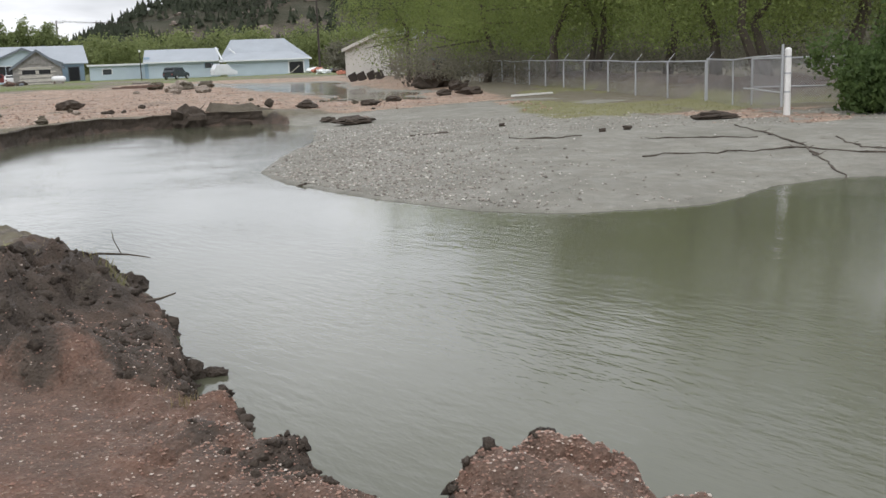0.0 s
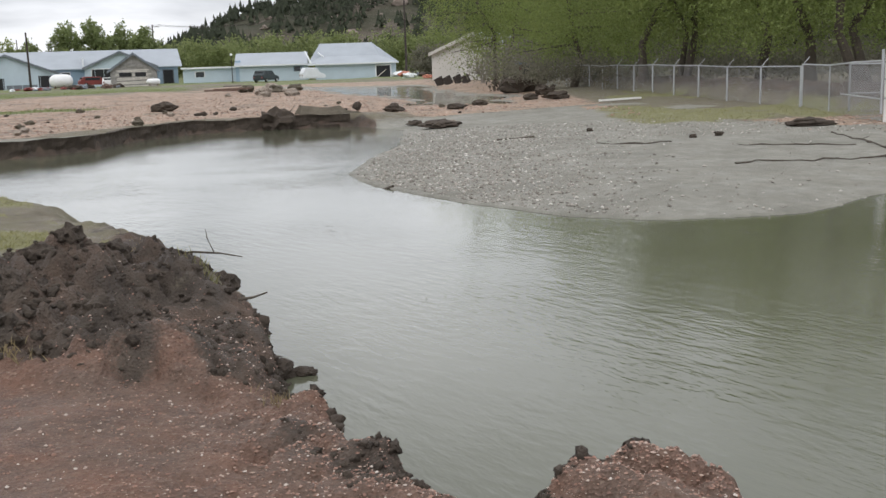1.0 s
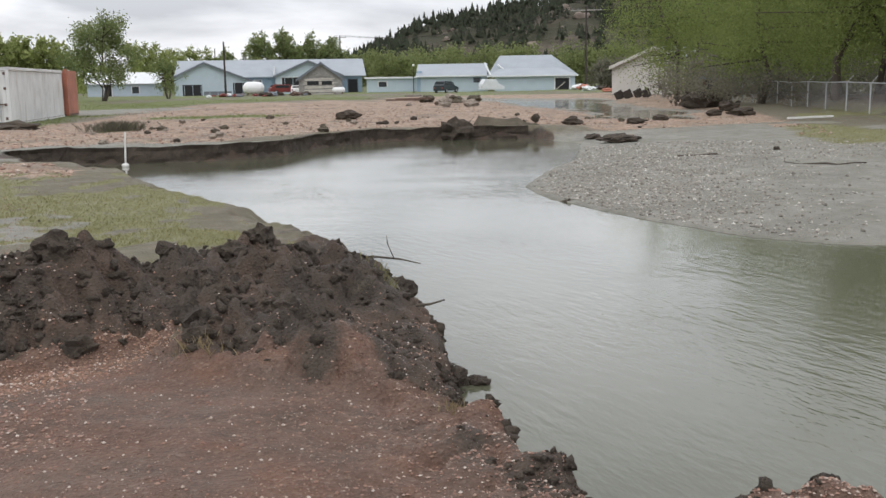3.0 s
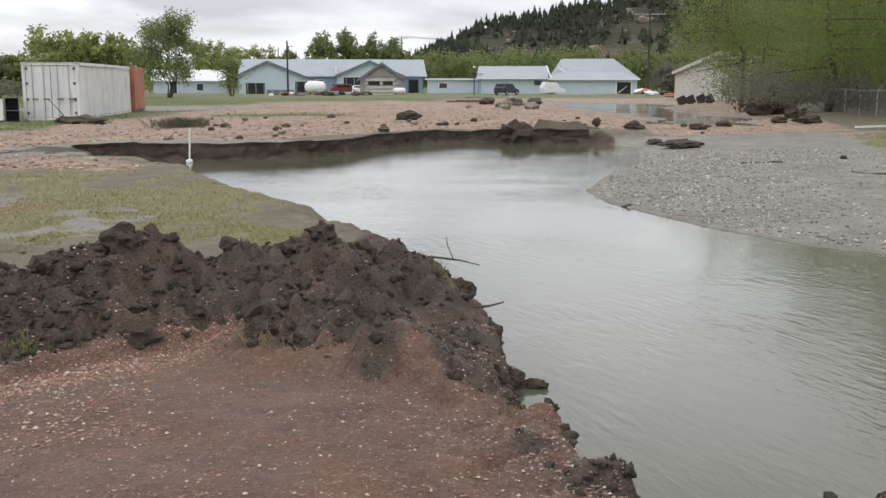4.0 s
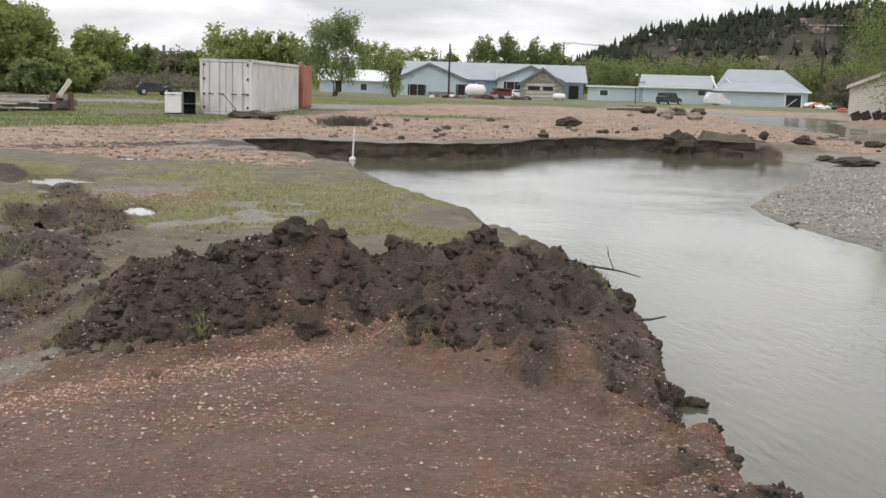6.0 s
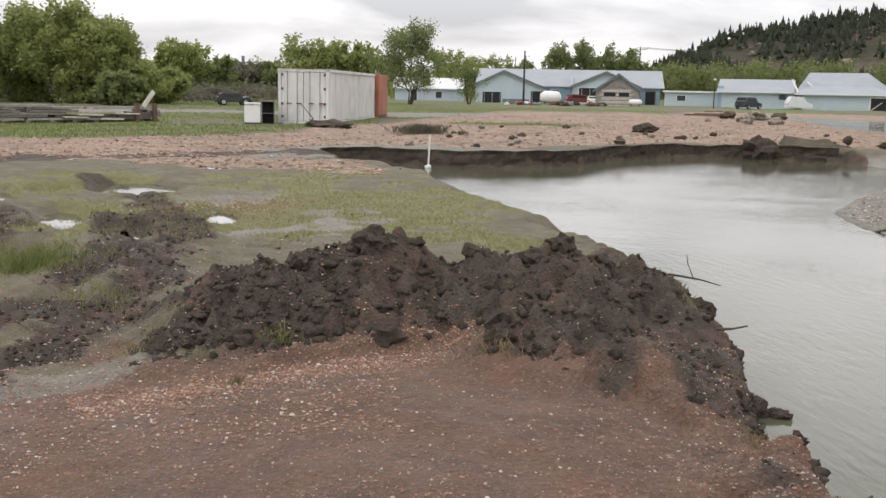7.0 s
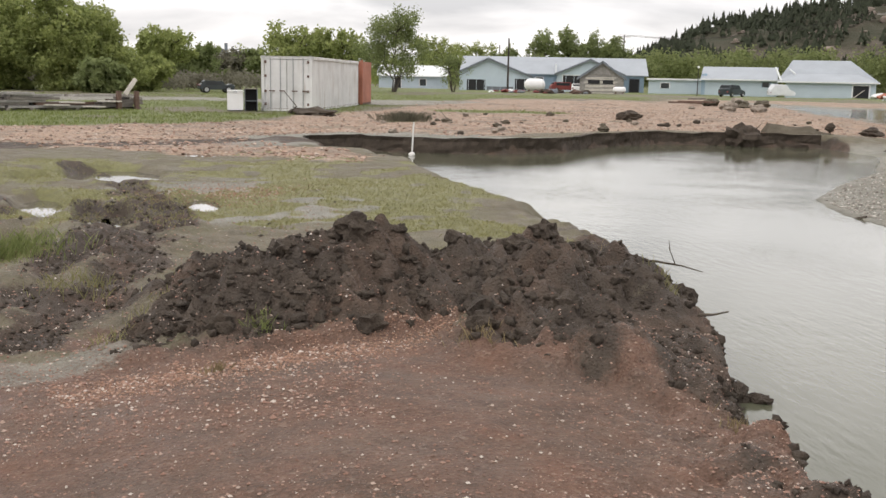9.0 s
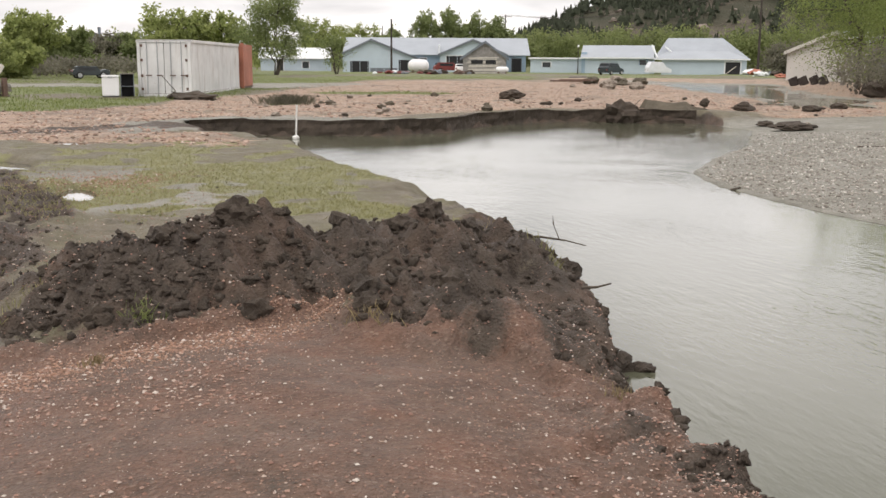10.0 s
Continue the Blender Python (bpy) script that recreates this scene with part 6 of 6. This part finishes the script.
e, h = e[c["shore"] > 0.02], h[c["shore"] > 0.02]
stones("gravel_chips", "pale and red stone chips on the gravel point", np.stack([e[:, 0], e[:, 1], h], -1), 0.003 + 0.011 * q.uniform(0, 1, len(e)) ** 2.5, M_PEBBLE, 621, "octa", 0.5)
p, q = cover_places(18000, -26, 60, 2.4, 10, 605, "dark", 0.4, 0.02)
stones("mixed_pebbles", "small pale pebbles among the clay", p, 0.003 + 0.011 * q.uniform(0, 1, len(p)) ** 3.5, M_PEBBLE, 606)
q = np.random.default_rng(622)
u, v = q.uniform(-1.3, 1.3, 7000), q.normal(size=7000) * 0.15
e = np.stack([-3.72 + u * 0.469 - v * 0.883, 4.55 + u * 0.883 + v * 0.469], -1)
h, c = terrain(e[:, 0], e[:, 1])
stones("streak_gravel", "orange and pale gravel in a streak before the clay heap", np.stack([e[:, 0], e[:, 1], h], -1), 0.003 + 0.010 * q.uniform(0, 1, len(e)) ** 3, M_ORANGE_GRAVEL, 623, "octa", 0.6)
q = np.random.default_rng(624)
e = np.stack([-9.9 + q.normal(size=2600) * 0.5, 10.9 + q.normal(size=2600) * 0.75], -1)
h, c = terrain(e[:, 0], e[:, 1])
stones("streak_gravel", "red gravel spilled beside the puddles", np.stack([e[:, 0], e[:, 1], h], -1), 0.006 + 0.016 * q.uniform(0, 1, len(e)) ** 3, M_ORANGE_GRAVEL, 625, "octa", 0.6)
p, q = cover_places(16000, 34, 61, 4.5, 14, 642, "silt", -1.0, 0.2)
stones("mud_grit", "small stones and crumbs pressed into the mud", p, 0.003 + 0.013 * q.uniform(0, 1, len(p)) ** 4, M_PEBBLE, 643, "octa", 0.6)
p, q = cover_places(16000, 36, 61, 4.2, 17, 640, "dark", 0.55, 0.2)
stones("mud_crumbs", "crumbs of dark mud churned up by wheels", p, 0.006 + 0.03 * q.uniform(0, 1, len(p)) ** 3.5, M_CLOD, 641, "octa", 0.7)
p, q = cover_places(34000, -26, 30, 2.6, 7, 630, "heap", -1.0, 0.02)
h, c = terrain(p[:, 0], p[:, 1])
p = p[(c["shore"] < 0.35 + 0.9 * q.uniform(0, 1, len(p)) ** 1.5) & (c["heap"] < 0.3)]
stones("edge_chips", "red and pale stone chips along the broken edge", p, 0.0022 + 0.0095 * q.uniform(0, 1, len(p)) ** 3.5, M_PEBBLE, 631, "octa", 0.6)
p, q = cover_places(76000, -28, 62, 19, 80, 607, "shale", 0.45, 0.2)
stones("shale_chips", "pink shale chips spread over the flood flat", p, 0.010 + 0.07 * q.uniform(0, 1, len(p)) ** 5, M_SHALE, 608, "octa", 0.5)
p, q = cover_places(48000, -26, 16, 12.5, 30, 609, "silt", 0.4, 0.1)
w = np.exp(-((p[:, 0] + 1.6) / 2.4) ** 2) + 0.015 + 0.35 * (p[:, 1] > 23)
keep = q.uniform(0, 1, len(p)) < w
p = p[keep]
stones("bar_gravel", "fine grey gravel over the tip of the silt bar", p, 0.010 + 0.03 * q.uniform(0, 1, len(p)) ** 3, M_GREY_GRAVEL, 610)
q = np.random.default_rng(611)
t = q.uniform(0, 1, 1500)
rim = np.array(NEAR_SHORE[6:29])
k = np.minimum((t * 22).astype(int), 21)
u = (t * 22 - k)[:, None]
e = rim[k] * (1 - u) + rim[k + 1] * u + q.normal(size=(1500, 2)) * 0.08
h, c = terrain(e[:, 0], e[:, 1])
e, h = e[c["shore"] > -0.02], h[c["shore"] > -0.02]
stones("bank_clods", "dark clods crumbling from the bank into the water", np.stack([e[:, 0], e[:, 1], np.maximum(h, WATER - 0.03)], -1), 0.006 + 0.034 * q.uniform(0, 1, len(e)) ** 3.5, M_CLOD, 612, "ico", 0.8, 0.3)
for i, (x, y, s) in enumerate([(-1.42, 6.44, 0.10), (-1.55, 6.38, 0.14), (-1.02, 5.38, 0.10), (-0.43, 4.12, 0.12), (-0.33, 4.42, 0.08), (-2.06, 7.5, 0.2), (-2.5, 8.3, 0.22), (0.55, 4.38, 0.13), (0.72, 4.33, 0.12), (0.97, 4.0, 0.09), (-3.4, 9.85, 0.2)]):
    ob = part("bank_lump", lump((s * 0.7, s * 0.5, s * 0.45), 0.6, 700 + i, 1.0, 3), M_CLOD)
    ob.matrix_basis = pose(x, y, max(height(x, y), WATER - 0.02) + s * 0.25, 0, 0, 40 * i)
    tagged(ob, "ragged dark lump of clay slumping from the bank", "clod", "lumps on the bank")
for i, (x, y, s) in enumerate([(-4.22, 5.93, 0.12), (-4.13, 6.0, 0.09), (-4.33, 5.9, 0.08), (-3.74, 6.6, 0.10), (-3.42, 6.95, 0.11), (-3.28, 7.2, 0.10), (-2.95, 5.5, 0.13), (-2.85, 5.35, 0.09), (-3.6, 5.25, 0.10), (-2.4, 5.6, 0.10), (-4.5, 5.5, 0.10), (-4.9, 5.2, 0.09), (-4.4, 4.75, 0.10), (-3.1, 7.6, 0.12), (-2.75, 7.3, 0.12), (-2.6, 6.6, 0.10), (-3.1, 6.3, 0.12)]):
    ob = part("clay_lump", lump((s, s * 0.75, s * 0.8), 0.6, 800 + i, 1.0, 3), M_CLOD)
    ob.matrix_basis = pose(x, y, height(x, y) + s * (-0.3 if i < 3 else 0.1), 0, 0, 50 * i)
    tagged(ob, "rounded lump of wet dark clay on the heap", "clod", "lumps on the heap")


# ---- the cut far bank ----
def cut_bank():
    """An eroded earth face along the far shore, with a ragged lip."""
    pts = [Vector((*p, 0)) for p in FAR_SHORE[1:]]
    line = []
    for a, b in zip(pts, pts[1:]):
        n = int((b - a).length / 0.12)
        line += [a.lerp(b, k / n) for k in range(n)]
    vs, fs, rows = [], [], 7
    for i, p in enumerate(line):
        a, b = line[max(0, i - 6)], line[min(len(line) - 1, i + 6)]
        u = (b - a).normalized()
        out = Vector((-u.y, u.x, 0))
        q = p + out * 0.45
        top = height(q.x, q.y) + 0.025 + 0.03 * noise.noise(p * 2.0)
        for k in range(rows):
            t = k / (rows - 1)
            w = 0.10 * noise.noise(Vector((p.x * 1.5, p.y * 1.5, t * 2))) + 0.05 * noise.noise(Vector((p.x * 6, p.y * 6, t * 5)))
            back = (0.02 + 0.05 * t if k < rows - 2 else 0.02 if k == rows - 2 else 0.6)
            z = WATER - 0.1 + (top - WATER + 0.1) * min(1, k / (rows - 2)) - (0.05 if k == rows - 1 else 0)
            c = p + out * (back + w)
            vs.append((c.x, c.y, z))
    for i in range(len(line) - 1):
        for k in range(rows - 1):
            j = i * rows + k
            fs.append((j, j + rows, j + rows + 1, j + 1))
    tagged(new("cut_bank", mesh_of("cut_bank", vs, fs, M_CLOD)), "dark freshly cut earth bank above the water", "bank", kind="structure")


cut_bank()


# ---- sticks on the silt ----
def stick(points, r0, label, seed=0):
    r, pts = random.Random(seed), []
    for (ax, ay), (bx, by) in zip(points, points[1:]):
        n = max(2, int(math.hypot(bx - ax, by - ay) / 0.22))
        pts += [(ax + (bx - ax) * k / n + r.uniform(-0.05, 0.05), ay + (by - ay) * k / n + r.uniform(-0.12, 0.12)) for k in range(n)]
    pts = [(x, y, height(x, y) + r.uniform(0.0, 0.03)) for x, y in pts + [points[-1]]]
    o, rings = Vector(pts[0]), []
    root = thing("drift_stick", *pts[0], label, "branch", 0, "sticks on the silt")
    bm = bmesh.new()
    for k, p in enumerate(pts):
        a, b = Vector(pts[max(0, k - 1)]), Vector(pts[min(len(pts) - 1, k + 1)])
        turn, w = (b - a).to_track_quat("Z", "Y").to_matrix(), r0 * r.uniform(0.5, 1.3)
        rings.append([bm.verts.new(Vector(p) - o + turn @ Vector((w * math.cos(i / 6 * math.tau), w * math.sin(i / 6 * math.tau), 0))) for i in range(6)])
    for p, q in zip(rings, rings[1:]):
        for i in range(6):
            bm.faces.new((p[i], p[(i + 1) % 6], q[(i + 1) % 6], q[i]))
    part("stem", bm, M_BARK, root)
    for k in range(len(pts) // 4):
        p = Vector(pts[r.randrange(len(pts))]) - o
        part("twig", tube(p, p + Vector((r.uniform(-0.2, 0.2), r.uniform(-0.3, 0.3), r.uniform(0.0, 0.07))), r0 * 0.5, r0 * 0.2, 5), M_BARK, root)


stick([(1.62, 21.66), (2.3, 21.2), (3.04, 21.08)], 0.018, "thin dark twiggy stick lying on the wet silt", 1)
stick([(4.2, 20.5), (4.65, 20.42), (6.4, 20.2)], 0.013, "thin dark stick lying on the wet silt", 2)
stick([(3.6, 17.4), (3.83, 17.62), (6.48, 18.2), (7.66, 17.3), (9.2, 17.4)], 0.017, "long dark branch lying on the wet silt", 3)
stick([(6.68, 22.75), (6.75, 20.5), (6.73, 18.62), (6.4, 16.8), (6.13, 14.95)], 0.02, "long dark branch lying on the wet silt", 4)
stick([(7.75, 19.64), (7.6, 18.2), (8.4, 17.2)], 0.016, "forked dark branch lying on the wet silt", 5)
stick([(-2.6, 16.9), (-2.1, 16.6)], 0.025, "short dark stick at the edge of the silt bar", 6)
stick([(-0.6, 24.9), (0.3, 25.0)], 0.03, "dark sodden branch on the gravel bar", 7)


# ---- rock ledges on the hill ----
q = np.random.default_rng(650)
az, u = q.uniform(-30, 19, 900), np.concatenate([q.normal(0.42, 0.05, 450), q.uniform(0.12, 0.46, 450)])
ledge = fbm(az * 8, u * 90, 20, 3, 651) > -0.02
az, u = az[ledge], u[ledge]
far = 300 + 340 * u
places = np.stack([-np.sin(np.radians(az)) * far, np.cos(np.radians(az)) * far, hill_height(az, u)], -1)
stones("hill_rocks", "weathered grey-brown rock ledges on the hill", places, 0.7 + 1.9 * q.uniform(0, 1, len(az)) ** 2, M_ROCKHILL, 652, "ico", 0.5, 0.4)
